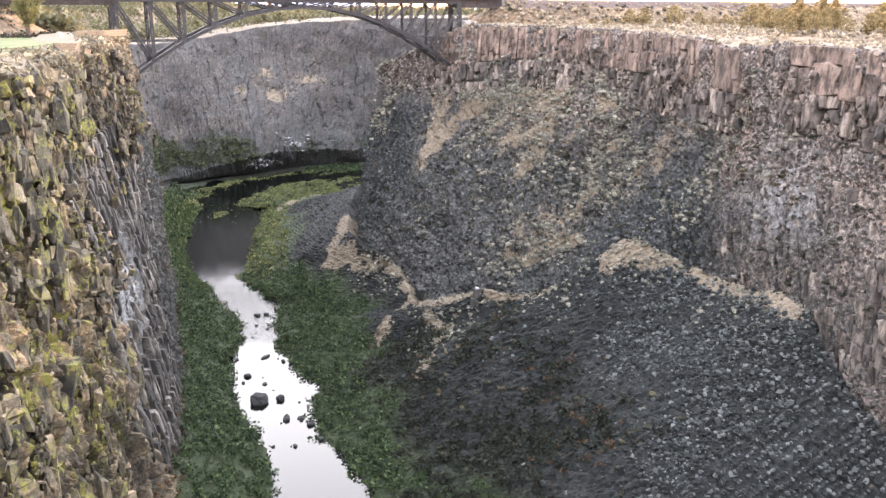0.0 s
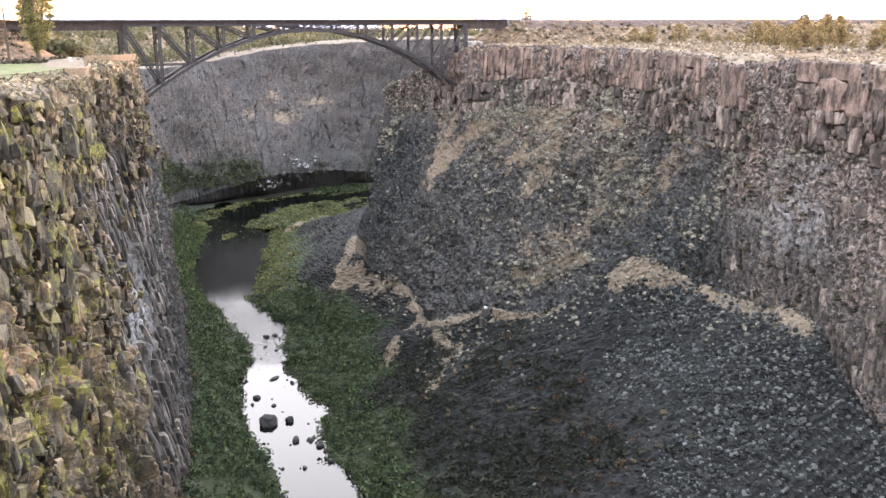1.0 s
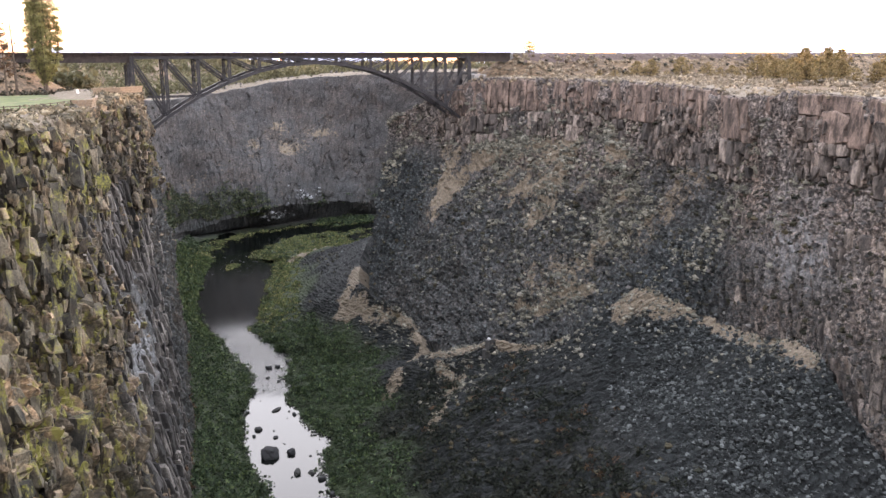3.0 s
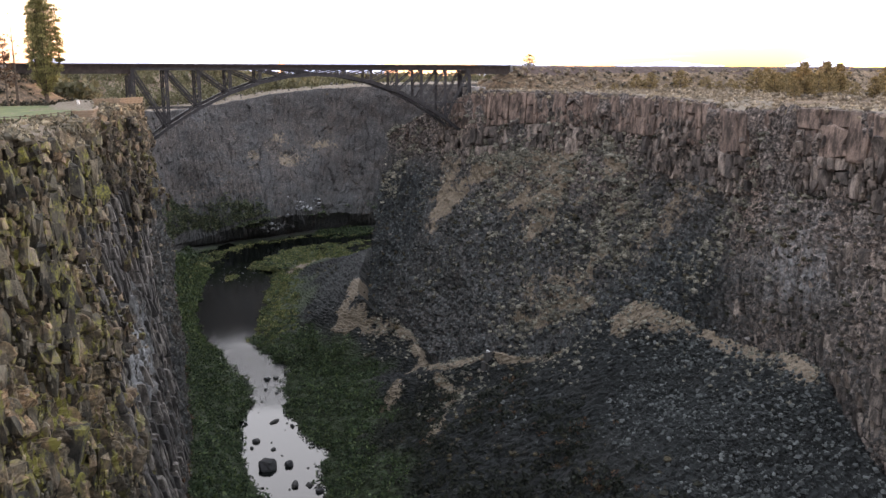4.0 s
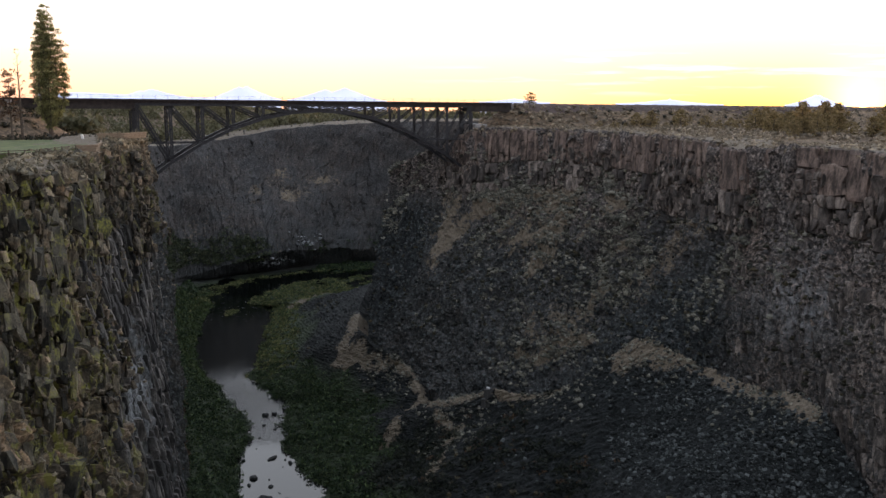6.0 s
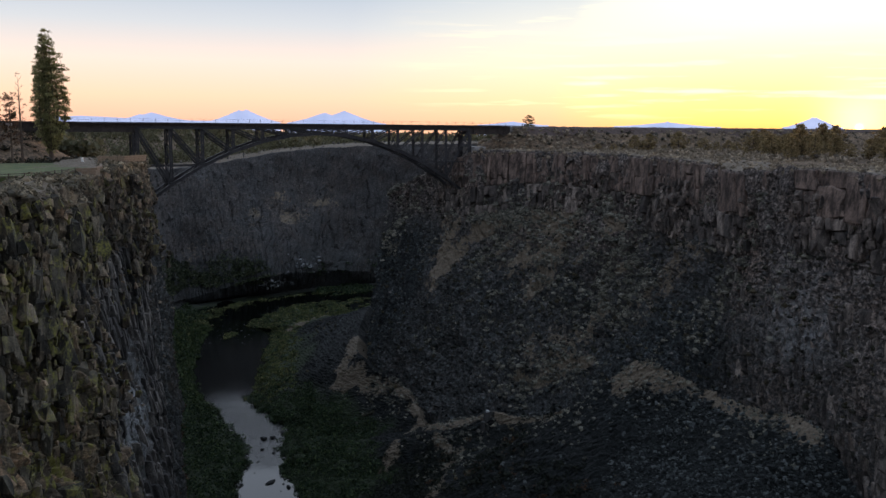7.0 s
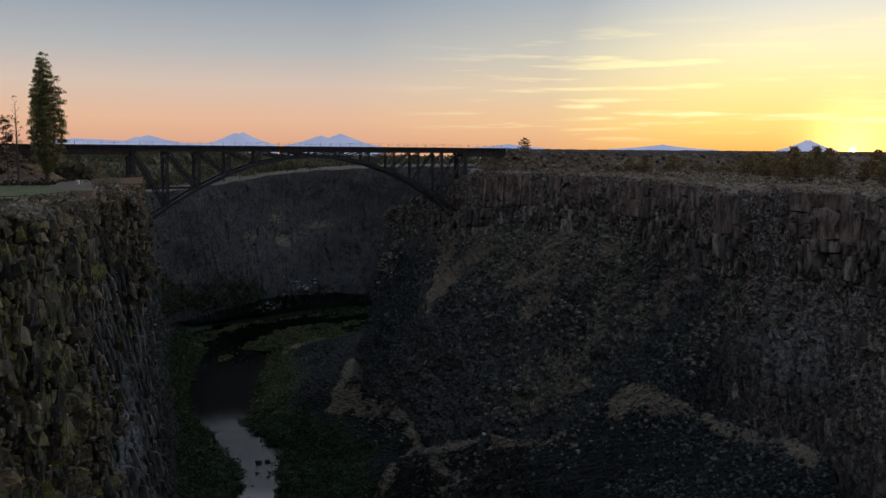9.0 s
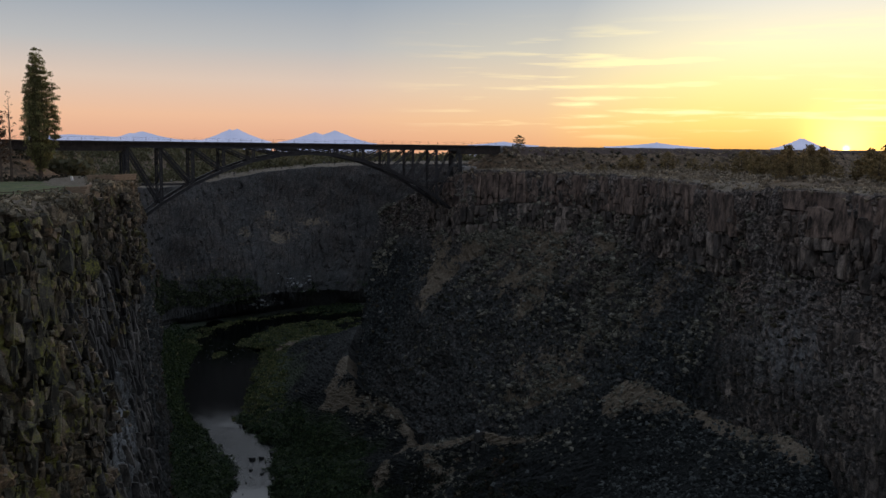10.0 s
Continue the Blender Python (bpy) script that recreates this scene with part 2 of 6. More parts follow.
M_CLIFF = rock_material("basalt_lichen", (0.05, 0.045, 0.037), (0.13, 0.113, 0.088), (0.25, 0.212, 0.158), lichen=0.8, stain=0.8, pieces=True, rough=0.5)
M_WALL = rock_material("basalt_brown", (0.048, 0.043, 0.041), (0.152, 0.133, 0.124), (0.315, 0.275, 0.252), stain=0.75)
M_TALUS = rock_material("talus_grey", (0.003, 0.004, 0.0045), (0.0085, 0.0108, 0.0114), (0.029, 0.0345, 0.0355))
def ground_material():
    """Dry steppe soil: broad patches, tussocks and bare earth, and fine grit."""
    m, nt, bsdf = material("dry_steppe")
    col = ramp(nt, noise_node(nt, 0.08, 5), ((0.35, (0.085, 0.058, 0.036)), (0.65, (0.19, 0.134, 0.087))))
    tussock = noise_node(nt, 0.9, 7, 0.7)
    col = mix(nt, 1.0, col, ramp(nt, tussock, ((0.38, (0.3, 0.31, 0.27)), (0.5, (0.95, 0.93, 0.9)), (0.64, (1.9, 1.8, 1.62)))), "MULTIPLY")
    nt.links.new(col, bsdf.inputs["Base Color"])
    bsdf.inputs["Roughness"].default_value = 0.95
    bump(nt, bsdf, tussock, 0.8, 0.4)
    return m


M_GROUND = ground_material()
# greyer, flatter basalt: the haze of distance is put into its colour
M_FAR = rock_material("basalt_hazy", (0.036, 0.036, 0.038), (0.07, 0.068, 0.069), (0.135, 0.128, 0.123), rough=0.55)
M_STEEL = plain_material("weathered_steel", (0.018, 0.018, 0.021), (0.045, 0.043, 0.047), 0.8, 0.6, 0.1, 0.1)
M_RUST = plain_material("brown_girder", (0.03, 0.024, 0.022), (0.065, 0.05, 0.045), 1.2, 0.7, 0.1, 0.1)

# ---- plan of the canyon: lines along the walls ----
# South wall, from behind the camera to the far bend.
S_RIM = ((-48, -150, 88), (-54, 0, 88), (-60, 75, 88), (-62, 114, 87.5), (-64, 136, 87.5), (-70, 172, 88.6), (-79, 212, 88.4), (-92, 236, 86), (-122, 300, 82), (-150, 380, 78))
S_BASE = ((-30, -150, 12), (-36, 0, 12), (-42, 75, 12), (-46, 112, 12), (-51, 146, 12), (-61, 178, 12), (-70, 205, 12), (-82, 238, 12), (-110, 315, 12), (-138, 395, 10))
S_BANK = ((-14, -150, 0), (-16, 0, 0), (-22, 75, 0), (-30, 125, 0), (-41, 165, 0), (-51, 192, 0), (-60, 217, 0), (-78, 268, 0), (-106, 330, 0), (-118, 392, 0))
# The water's edge on either side, as (x, y, direction into the river).
SHORE_S = ((-39.5, 167.6, -1), (-46.9, 180.3, -1), (-53.9, 194.9, -1), (-57.4, 208.1, -1), (-60.5, 217.3, -1), (-59.5, 227.2, -1), (-60.3, 233.5, -1), (-66.1, 249.6, -1), (-72, 257.1, -1), (-79.4, 270.6, -1), (-95.1, 295.1, -1), (-106.3, 328.1, -1), (-113.5, 363.9, -1), (-116.9, 384.6, -1), (-114.8, 401.7, -1))
SHORE_N = ((-22.5, 167.8, 1), (-28.6, 175.2, 1), (-30.5, 183.2, 1), (-32.5, 196.7, 1), (-34.6, 203.2, 1), (-42.8, 213.7, 1), (-47, 223.2, 1), (-50.8, 235.8, 1), (-52, 252.2, 1), (-54.5, 262.5, 1), (-62.9, 270.7, 1), (-72.5, 288.8, 1), (-75.2, 312.9, 1), (-80, 345.4, 1), (-85.4, 384.8, 1), (-87.5, 391.5, 1), (-97.7, 394.8, 1), (-100.1, 407.8, 1), (-91.6, 433.7, 1), (-85.1, 447.8, 1), (-72.3, 455.3, 1), (-46.6, 467.7, 1))
# Far wall of the bend, round to the hidden reach behind the spur.
F_RIM = ((-140, 350, 80), (-160, 410, 76), (-156.8, 460.6, 72.5), (-137.8, 497.8, 75.2), (-110.0, 510.4, 80.1), (-82.7, 521.7, 83.0), (-54.5, 526.4, 84.8), (-18.8, 528.3, 85.8), (56.4, 535.8, 86.7))
F_LIP = ((-126, 355, 12), (-140, 400, 11), (-145, 437, 4), (-120, 452, 10.8), (-103, 461, 14.5), (-87, 478, 13.3), (-53, 500, 9.6), (-25, 506, 9), (60, 520, 8))
F_FOOT = ((-125, 355, 8), (-139, 401, 6), (-147, 438, 0.8), (-122, 460, 0.8), (-105.5, 471, 0.8), (-89, 487, 0.8), (-54, 507, 0.8), (-25, 512, 0.8), (60, 526, 0.8))
F_BANK = ((-110, 340, -1), (-116.5, 384, -1), (-113, 412, -1), (-108, 443, -1), (-98, 451, -1), (-85, 463, -1), (-66, 471, -1), (-40, 480, -1), (60, 500, -1))
# North wall: from behind the spur to the camera's side.
N_RIM = ((60, 400, 90), (10, 345, 86), (-21, 304, 75), (-9, 292, 82), (7, 272, 89.5), (27, 261, 90), (47, 239, 90), (61, 206, 89.5), (64, 192, 88), (71, 174, 89.7), (78, 152, 89.7), (92, 90, 89), (100, 0, 89), (100, -150, 89))
N_CLIFF = ((57, 404, 74), (6, 348, 70), (-24, 299, 60), (-10, 288, 70), (6, 268, 71), (26, 257, 74), (46, 235, 73), (60.5, 202, 72), (64, 188, 72), (70.5, 171, 74), (77, 149, 75), (90, 90, 72), (97, 0, 72), (97, -150, 72))
N_FOOT = ((54, 412, 8), (0, 356, 10), (-29, 284, 14), (-17, 261, 11), (6, 224, 15), (24, 215, 19), (43, 208, 34), (58.5, 185, 34), (62.5, 175, 34), (69.5, 158, 36), (74.5, 135, 30), (80, 90, 20), (80, 0, 20), (80, -150, 20))
# Debris ridge in front of the north wall, and the bank under it.
D_BACK = ((40, 425, 2), (5, 395, 4), (-12, 358, 8), (-22, 320, 10), (-24, 288, 12), (-10, 262, 8), (-1, 240, 4), (14, 218, 12), (24, 213, 13), (40, 205, 22), (48, 200, 30), (55, 194, 28), (66, 180, 26), (74, 158, 28), (82, 130, 22), (90, 80, 14), (90, -150, 14))
D_CREST = ((25, 430, 3), (-10, 400, 7), (-28, 362, 17), (-34, 328, 25), (-32, 274, 22), (-15, 250, 17), (-6, 232, 12), (10, 212, 23), (19, 206, 24), (36, 197, 33), (44, 192, 43.5), (51, 185, 42.5), (61, 173, 39.8), (68, 152, 42.6), (72, 130, 32), (76, 80, 20), (76, -150, 20))
D_BANK = ((-50, 466.5, 0), (-86, 447, 0), (-99, 412, 0), (-84, 378, 0), (-74, 320, 0), (-66, 278, 0), (-54, 258, 0), (-47, 229, 0), (-40, 214, 0), (-34, 197, 0), (-28, 180, 0), (-21, 165, 0), (-12, 146, 0), (-4, 125, 0), (4, 100, 0), (12, 50, 0), (14, -150, 0))


def shift(line, dx=0.0, dy=0.0, dz=0.0):
    return [(x + dx, y + dy, z + dz) for x, y, z in line]


def blend(a, b, f, dz=0.0):
    return [tuple(p * (1 - f) + q * f + (dz if i == 2 else 0) for i, (p, q) in enumerate(zip(u, v))) for u, v in zip(a, b)]


def outward(line, d, dz=0.0, side=1):
    """The line moved d metres sideways in the plan."""
    p = np.array(line, float)
    t = np.gradient(p[:, :2], axis=0)
    t /= np.linalg.norm(t, axis=1, keepdims=True)
    q = p.copy()
    q[:, 0] += -t[:, 1] * d * side
    q[:, 1] += t[:, 0] * d * side
    q[:, 2] += dz
    return [tuple(v) for v in q]


def along(s):
    """Metres along a sheet's columns, from its middle row."""
    mid = s[s.shape[0] // 2]
    return np.r_[0, np.cumsum(np.linalg.norm(np.diff(mid, axis=0), axis=1))]


def columns(s, width, height, depth, seed, crack=0.5, number=False):
    """Relief of broken basalt columns: each block stands out by its own amount, and joints are set back. number: gives each block's random number as well."""
    u = np.broadcast_to(along(s), s.shape[:2])
    v = s[..., 2]
    flat = s.reshape(-1, 3)
    wob = vnoise(flat, 5, seed + 9).reshape(u.shape)
    ident, gap, facet = cells(u / width + 0.3 * wob, v / height + 0.4 * wob, seed)
    relief = (ident - 0.5 + 0.9 * facet) * depth - crack * depth * np.exp(-((gap / 0.08) ** 2))
    return (relief, ident) if number else relief


def patches(s, spots):
    """A mask of soft round patches: place, radius across and radius in height."""
    m = np.zeros(s.shape[:2])
    for x, y, z, r, h in spots:
        m = np.maximum(m, np.exp(-(((s[..., 0] - x) ** 2 + (s[..., 1] - y) ** 2) / (r * r) + ((s[..., 2] - z) / h) ** 2)))
    return m


def strips(s, chains):
    """A mask of soft bands along chains of points: half width, then the points."""
    m = np.zeros(s.shape[:2])
    for r, *points in chains:
        for a, b in zip(points, points[1:]):
            a, b = np.array(a, float), np.array(b, float)
            k = np.clip(((s - a) @ (b - a)) / ((b - a) @ (b - a)), 0, 1)
            m = np.maximum(m, np.exp(-(np.linalg.norm(s - a - k[..., None] * (b - a), axis=-1) / r) ** 2))
    return m


def build_sheet(name, sheet, disp, mat, attributes, label):
    n = sheet_normals(sheet)
    v = (sheet + n * disp[..., None]).reshape(-1, 3)
    ob = mesh_object(name, v, grid_faces(*sheet.shape[:2]), mat, False, attributes)
    tagged(ob, label, "cliff", kind="structure")
    v = v.reshape(sheet.shape)
    SHEETS[name] = (ob, v, sheet_normals(v))
    TURFY[name] = np.clip(1.5 * dict(attributes)["grass"].reshape(sheet.shape[:2]) - 0.35, 0, 1)
    return ob


SHEETS, TURFY = {}, {}


# ---- south wall ----
def south_wall():
    g = [outward(S_RIM, 14, 0.6), outward(S_RIM, 3, 0.4), S_RIM, blend(S_RIM, S_BASE, 0.3, 0), blend(S_RIM, S_BASE, 0.65, 0), S_BASE, blend(S_BASE, S_BANK, 0.5, -2.5), S_BANK, outward(S_BANK, -6, -2)]
    s, lv = loft(g, 640, (4, 3, 66, 72, 46, 7, 12, 3), (2.4, 7.6, 0.88), SHORE_S)
    s = s[:, ::-1]
    w = step(1.8, 2.2, lv)[:, None] * step(5.3, 4.8, lv)[:, None]
    flat = s.reshape(-1, 3)
    yy = s[..., 1]
    big = step(142, 128, yy) + step(150, 190, yy) * 0.35
    mass, tone_a = columns(s, 4.2, 8.5, 3.2, 3, 0.45, True)
    block, tone_b = columns(s, 1.9, 3.8, 1.5, 5, 0.5, True)
    chip, tone_c = columns(s, 0.8, 1.7, 0.5, 12, 0.6, True)
    piece = 0.35 * tone_a + 0.4 * tone_b + 0.25 * tone_c
    d = w * (big * (mass + block + chip) + (1.2 - big) * (columns(s, 1.0, 5, 0.9, 7) + columns(s, 0.55, 3.2, 0.5, 4)) + columns(s, 0.6, 1.2, 0.3, 6)
             + (2.0 - 1.4 * step(140, 124, yy)) * fbm(flat, 16, 3, 8).reshape(w.shape[0], -1) - 0.9 * step(140, 124, yy) - 1.6 * step(128, 140, yy) * step(190, 165, yy) * step(72, 62, s[..., 2]))
    d = d + (1 - w) * 0.5 * fbm(flat, 4, 3, 4).reshape(d.shape)
    u, z = np.broadcast_to(s[..., 1], d.shape), s[..., 2]
    grass = np.clip(step(2.1, 1.6, lv)[:, None] * 0.8 + step(4.8, 5.6, lv)[:, None] * 0.05 + 0.6 * step(79, 87, z) * step(0.0, 0.4, fbm(flat, 6, 3, 14).reshape(d.shape)) + 0 * u, 0, 1)
    lichen = step(150, 125, u) * step(20, 45, z)
    stain = 1.6 * np.exp(-(((u - 145) / 9) ** 2)) * np.exp(-(((z - 46) / 10) ** 2)) + 0.25 * np.exp(-(((u - 150) / 14) ** 2)) * step(75, 60, z)
    return build_sheet("canyon_wall_south", s, d, M_CLIFF, (("piece", (piece * w + 0.5 * (1 - w)).ravel()), ("grass", grass.ravel()), ("lichen", lichen.ravel()), ("stain", stain.ravel()), ("scree", (0.7 * step(128, 150, u) * step(80, 66, z) + 0.15 * step(150, 180, u)).ravel()), ("turf", (step(4.9, 5.3, lv)[:, None] + 0 * u).ravel())),
                       "sheer broken basalt canyon wall with yellow lichen patches")


def far_wall():
    g = [outward(F_RIM, 26, 1.2), outward(F_RIM, 8, 0.8), F_RIM, blend(F_RIM, F_LIP, 0.3, -4), blend(F_RIM, F_LIP, 0.7, -3), F_LIP, F_FOOT, F_BANK]
    s, lv = loft(g, 380, (6, 4, 26, 34, 26, 8, 14))
    s = s[:, ::-1]
    w = step(1.9, 2.3, lv)[:, None] * step(6.0, 5.5, lv)[:, None]
    flat = s.reshape(-1, 3)
    d = w * (columns(s, 4, 12, 1.0, 13) + columns(s, 1.8, 6, 0.6, 15) + 3.8 * fbm(flat, 30, 4, 18).reshape(w.shape[0], -1))
    d = d + (1 - w) * 0.6 * fbm(flat, 6, 3, 4).reshape(d.shape)
    z = s[..., 2]
    patch = fbm(flat, 26, 3, 77).reshape(d.shape)
    tan = patches(s, ((-108, 497, 57, 8, 5), (-101, 490, 43, 10, 4), (-113, 487, 47, 7, 5), (-80, 510, 51.5, 9, 2.5), (-92, 500, 46, 6, 3), (-97, 511, 66, 7, 3), (-147, 454, 26, 5, 5), (-119, 458, 20, 4, 5)))
    grass = np.clip(step(2.2, 1.7, lv)[:, None] * 0.7 + 0.34 * step(0.05, 0.5, patch) * w + 0.42 * tan * np.clip(0.55 + 2.2 * fbm(flat, 7, 3, 78).reshape(d.shape), 0, 1), 0, 1)
    stain = 0 * z
    return build_sheet("canyon_wall_far", s, d, M_FAR, (("grass", grass.ravel()), ("stain", stain.ravel()), ("scree", (0.55 * step(34, 14, z + 5 * patch)).ravel()), ("turf", (0.9 * step(6.0, 6.3, lv)[:, None] + 0 * z).ravel())), "distant hazy basalt wall round the river bend")


def north_wall():
    g = [outward(N_RIM, 16, 0.4), outward(N_RIM, 3, 0.3), N_RIM, N_CLIFF, blend(N_CLIFF, N_FOOT, 0.35, 0), blend(N_CLIFF, N_FOOT, 0.7, 0), N_FOOT, shift(N_FOOT, 0, 0, -14)]
    g = [[p for p in line] for line in g]
    s, lv = loft(g, 760, (5, 4, 40, 36, 36, 36, 5), (0.8, 10.8, 0.92))
    s = s[:, ::-1]
    flat = s.reshape(-1, 3)
    d0 = s.shape[:2]
    cliff = step(1.8, 2.2, lv)[:, None] * step(3.2, 2.95, lv)[:, None]
    x, y, z = s[..., 0], s[..., 1], s[..., 2]
    low = step(3.6, 5.0, lv)[:, None] * step(225, 190, y) + step(2.9, 3.6, lv)[:, None] * step(268, 285, y)
    low = np.clip(low, 0, 1)
    slope = np.clip(step(2.9, 3.2, lv)[:, None] - low, 0, 1)
    d = cliff * (columns(s, 3.6, 12, 2.4, 23) + columns(s, 1.5, 4, 0.8, 25) + columns(s, 0.7, 1.6, 0.35, 26)) + low * (columns(s, 2.0, 8, 1.5, 27) + columns(s, 0.9, 3, 0.7, 29) + columns(s, 0.6, 1.2, 0.35, 28))
    d = d + slope * (1.6 * fbm(flat, 12, 5, 31).reshape(d0) + columns(s, 3, 2.5, 0.9, 33, 0.3) + columns(s, 1.1, 1.0, 0.5, 34, 0.4))
    d = d + 1.2 * step(2.0, 2.6, lv)[:, None] * fbm(flat, 22, 3, 35).reshape(d0)
    chute = strips(s, (
        (4.2, (-8.2, 269.9, 47.5), (2.9, 267.2, 59.1)), (2.6, (2.9, 267, 59), (8, 262, 64.3), (10.5, 260.5, 66)),
        (1.6, (15, 258, 68.5), (18.3, 257.5, 69.5), (20, 257, 71.5)), (1.8, (18, 257, 67), (24, 254.5, 70.5)), (1.5, (28, 252, 72.3), (34, 247, 73)),
        (1.9, (37, 242, 72.7), (42.8, 235, 72.6), (47.3, 229.4, 70)), (2.2, (22, 248, 58.5), (26, 246, 62), (27.5, 241, 60)), (1.6, (28, 238, 57), (28.5, 236, 52.5)),
        (1.4, (14, 254, 59), (17, 253, 62.5)), (1.5, (42, 226, 58), (46, 224, 61)), (2.0, (18.5, 226.4, 28.1), (22.9, 222, 28), (30.4, 221, 33), (35.8, 216, 36))))
    tufts = patches(s, ((33, 250, 73, 7, 3), (44, 236, 73, 7, 3), (21, 247, 57, 6, 7), (27, 244, 62, 6, 6), (22, 228, 36, 8, 7), (31, 224, 39, 9, 8), (14, 258, 68, 8, 5), (76, 142, 51, 4, 6), (30, 250, 69, 9, 4), (24, 243, 54, 7, 8), (36, 225, 35, 9, 5), (46, 231, 71, 6, 3), (12, 262, 62, 7, 6)))
    run = np.broadcast_to(along(s), d0)
    streak = fbm(np.stack([0.75 * run + 0.66 * z, 0.22 * (0.66 * run - 0.75 * z), 0 * z], -1).reshape(-1, 3), 5.5, 4, 47).reshape(d0) * step(180, 205, y) * step(298, 280, y) * step(34, 48, z)
    d = d + slope * 1.3 * streak
    grass = np.clip(step(2.1, 1.6, lv)[:, None] * 0.75 + slope * (0.42 * step(0.15, 0.45, streak) + 0.06 + 0.3 * fbm(flat, 16, 3, 37).reshape(d0)) + 0.85 * chute * np.clip(0.95 + 0.9 * fbm(flat, 6, 3, 48).reshape(d0), 0, 1.4) + 0.46 * tufts, 0, 1)
    stain = np.exp(-(((y - 166) / 8) ** 2)) * np.exp(-(((z - 59) / 8) ** 2)) * 0.9
    scree = np.clip(step(77, 52, z + 12 * fbm(flat, 20, 3, 39).reshape(d0)) * step(165, 200, y) * 0.8 + 0.35 * low, 0, 1)
    return build_sheet("canyon_wall_north", s, d, M_WALL, (("grass", grass.ravel()), ("stain", stain.ravel()), ("scree", scree.ravel())), "high brown basalt rim above steep sagebrush scree")


def debris_ridge():
    a = blend(D_CREST, D_BANK, 0.3, -1.5)
    b = blend(D_CREST, D_BANK, 0.65, -2.5)
    g = [D_BACK, D_CREST, a, b, D_BANK, shift(D_BANK, -8, 0, -3)]
    s, lv = loft(g, 640, (8, 46, 46, 38, 4), (0.01, 13.7, 0.93), SHORE_N)
    s = s[:, ::-1]
    flat = s.reshape(-1, 3)
    d = 0.9 * fbm(flat, 9, 4, 41).reshape(s.shape[:2]) + 0.25 * fbm(flat, 2.0, 3, 43).reshape(s.shape[:2]) + columns(s, 1.1, 0.8, 0.45, 44, 0.7)
    crest = strips(s, (
        (3.4, (-38.5, 273, 15.5), (-32.5, 284, 20), (-31, 268, 15), (-38, 270, 12)),
        (2.3, (-28, 261, 14), (-20.6, 255, 15.4), (-15, 252, 16.7), (-11, 244.5, 14.3), (-7, 236, 12)),
        (2.2, (-6, 230, 13), (-4.5, 217, 16.7), (-0.6, 214.6, 18.5), (5, 214, 21.5), (9, 211, 23)),
        (1.7, (-11.6, 235, 9.5), (-16, 214.5, 9.8), (-19, 212.8, 6.4)),
        (1.6, (-4.4, 213, 16), (-2, 209, 14.5), (-2, 196, 14.3), (-4.5, 182, 12)),
        (1.5, (1.7, 204, 15), (-1.5, 194, 14)),
        (2.2, (12, 209.7, 24), (14.3, 207.6, 23), (19, 206, 24), (22, 199.5, 25), (28, 200.8, 27.8), (33, 197, 32)),
        (3.4, (40.5, 188.5, 39.5), (43, 191, 42.5), (47.5, 187.4, 42.3), (50.3, 185, 41)),
        (2.3, (51, 185, 42), (57, 178, 40.5), (61, 173, 39.5), (65, 165, 40.7), (67, 157, 42), (67.5, 150, 41)),
        (4.0, (-74, 380, 5.5), (-69, 392, 5.5), (-63, 402, 5.5))))
    crest = crest ** 0.55 * np.clip(1.0 + 0.85 * fbm(flat, 5, 3, 45).reshape(d.shape), 0, 1.7)
    grass = np.clip(0.95 * crest + 0.18 * np.exp(-(((lv - 1.05) / 0.22) ** 2))[:, None], 0, 1)
    blot = fbm(flat, 18, 3, 61).reshape(d.shape)
    turf = step(10 + 5 * blot, 5 + 5 * blot, s[..., 2])
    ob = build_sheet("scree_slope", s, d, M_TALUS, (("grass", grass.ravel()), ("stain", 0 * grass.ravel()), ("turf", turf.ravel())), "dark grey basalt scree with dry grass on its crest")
    return ob


south_wall(), far_wall(), north_wall(), debris_ridge()


# ---- line of the railway ----
BRIDGE_AT = (-85.5, 225.4, 98.0)
BRIDGE_TURN = 29.63
SPAN, PANELS, GAUGE = 103.6, 12, 6.5


# ---- ground to the horizon ----
RIM = [p for p in S_RIM[:-1]] + [p for p in F_RIM[1:]] + [p for p in N_RIM]


def inside(x, y, poly):
    r = np.zeros(x.shape, bool)
    for (x0, y0, *_), (x1, y1, *_) in zip(poly, poly[1:] + poly[:1]):
        c = (y0 > y) != (y1 > y)
        r ^= c & (x < (x1 - x0) * (y - y0) / (y1 - y0 + 1e-12) + x0)
    return r


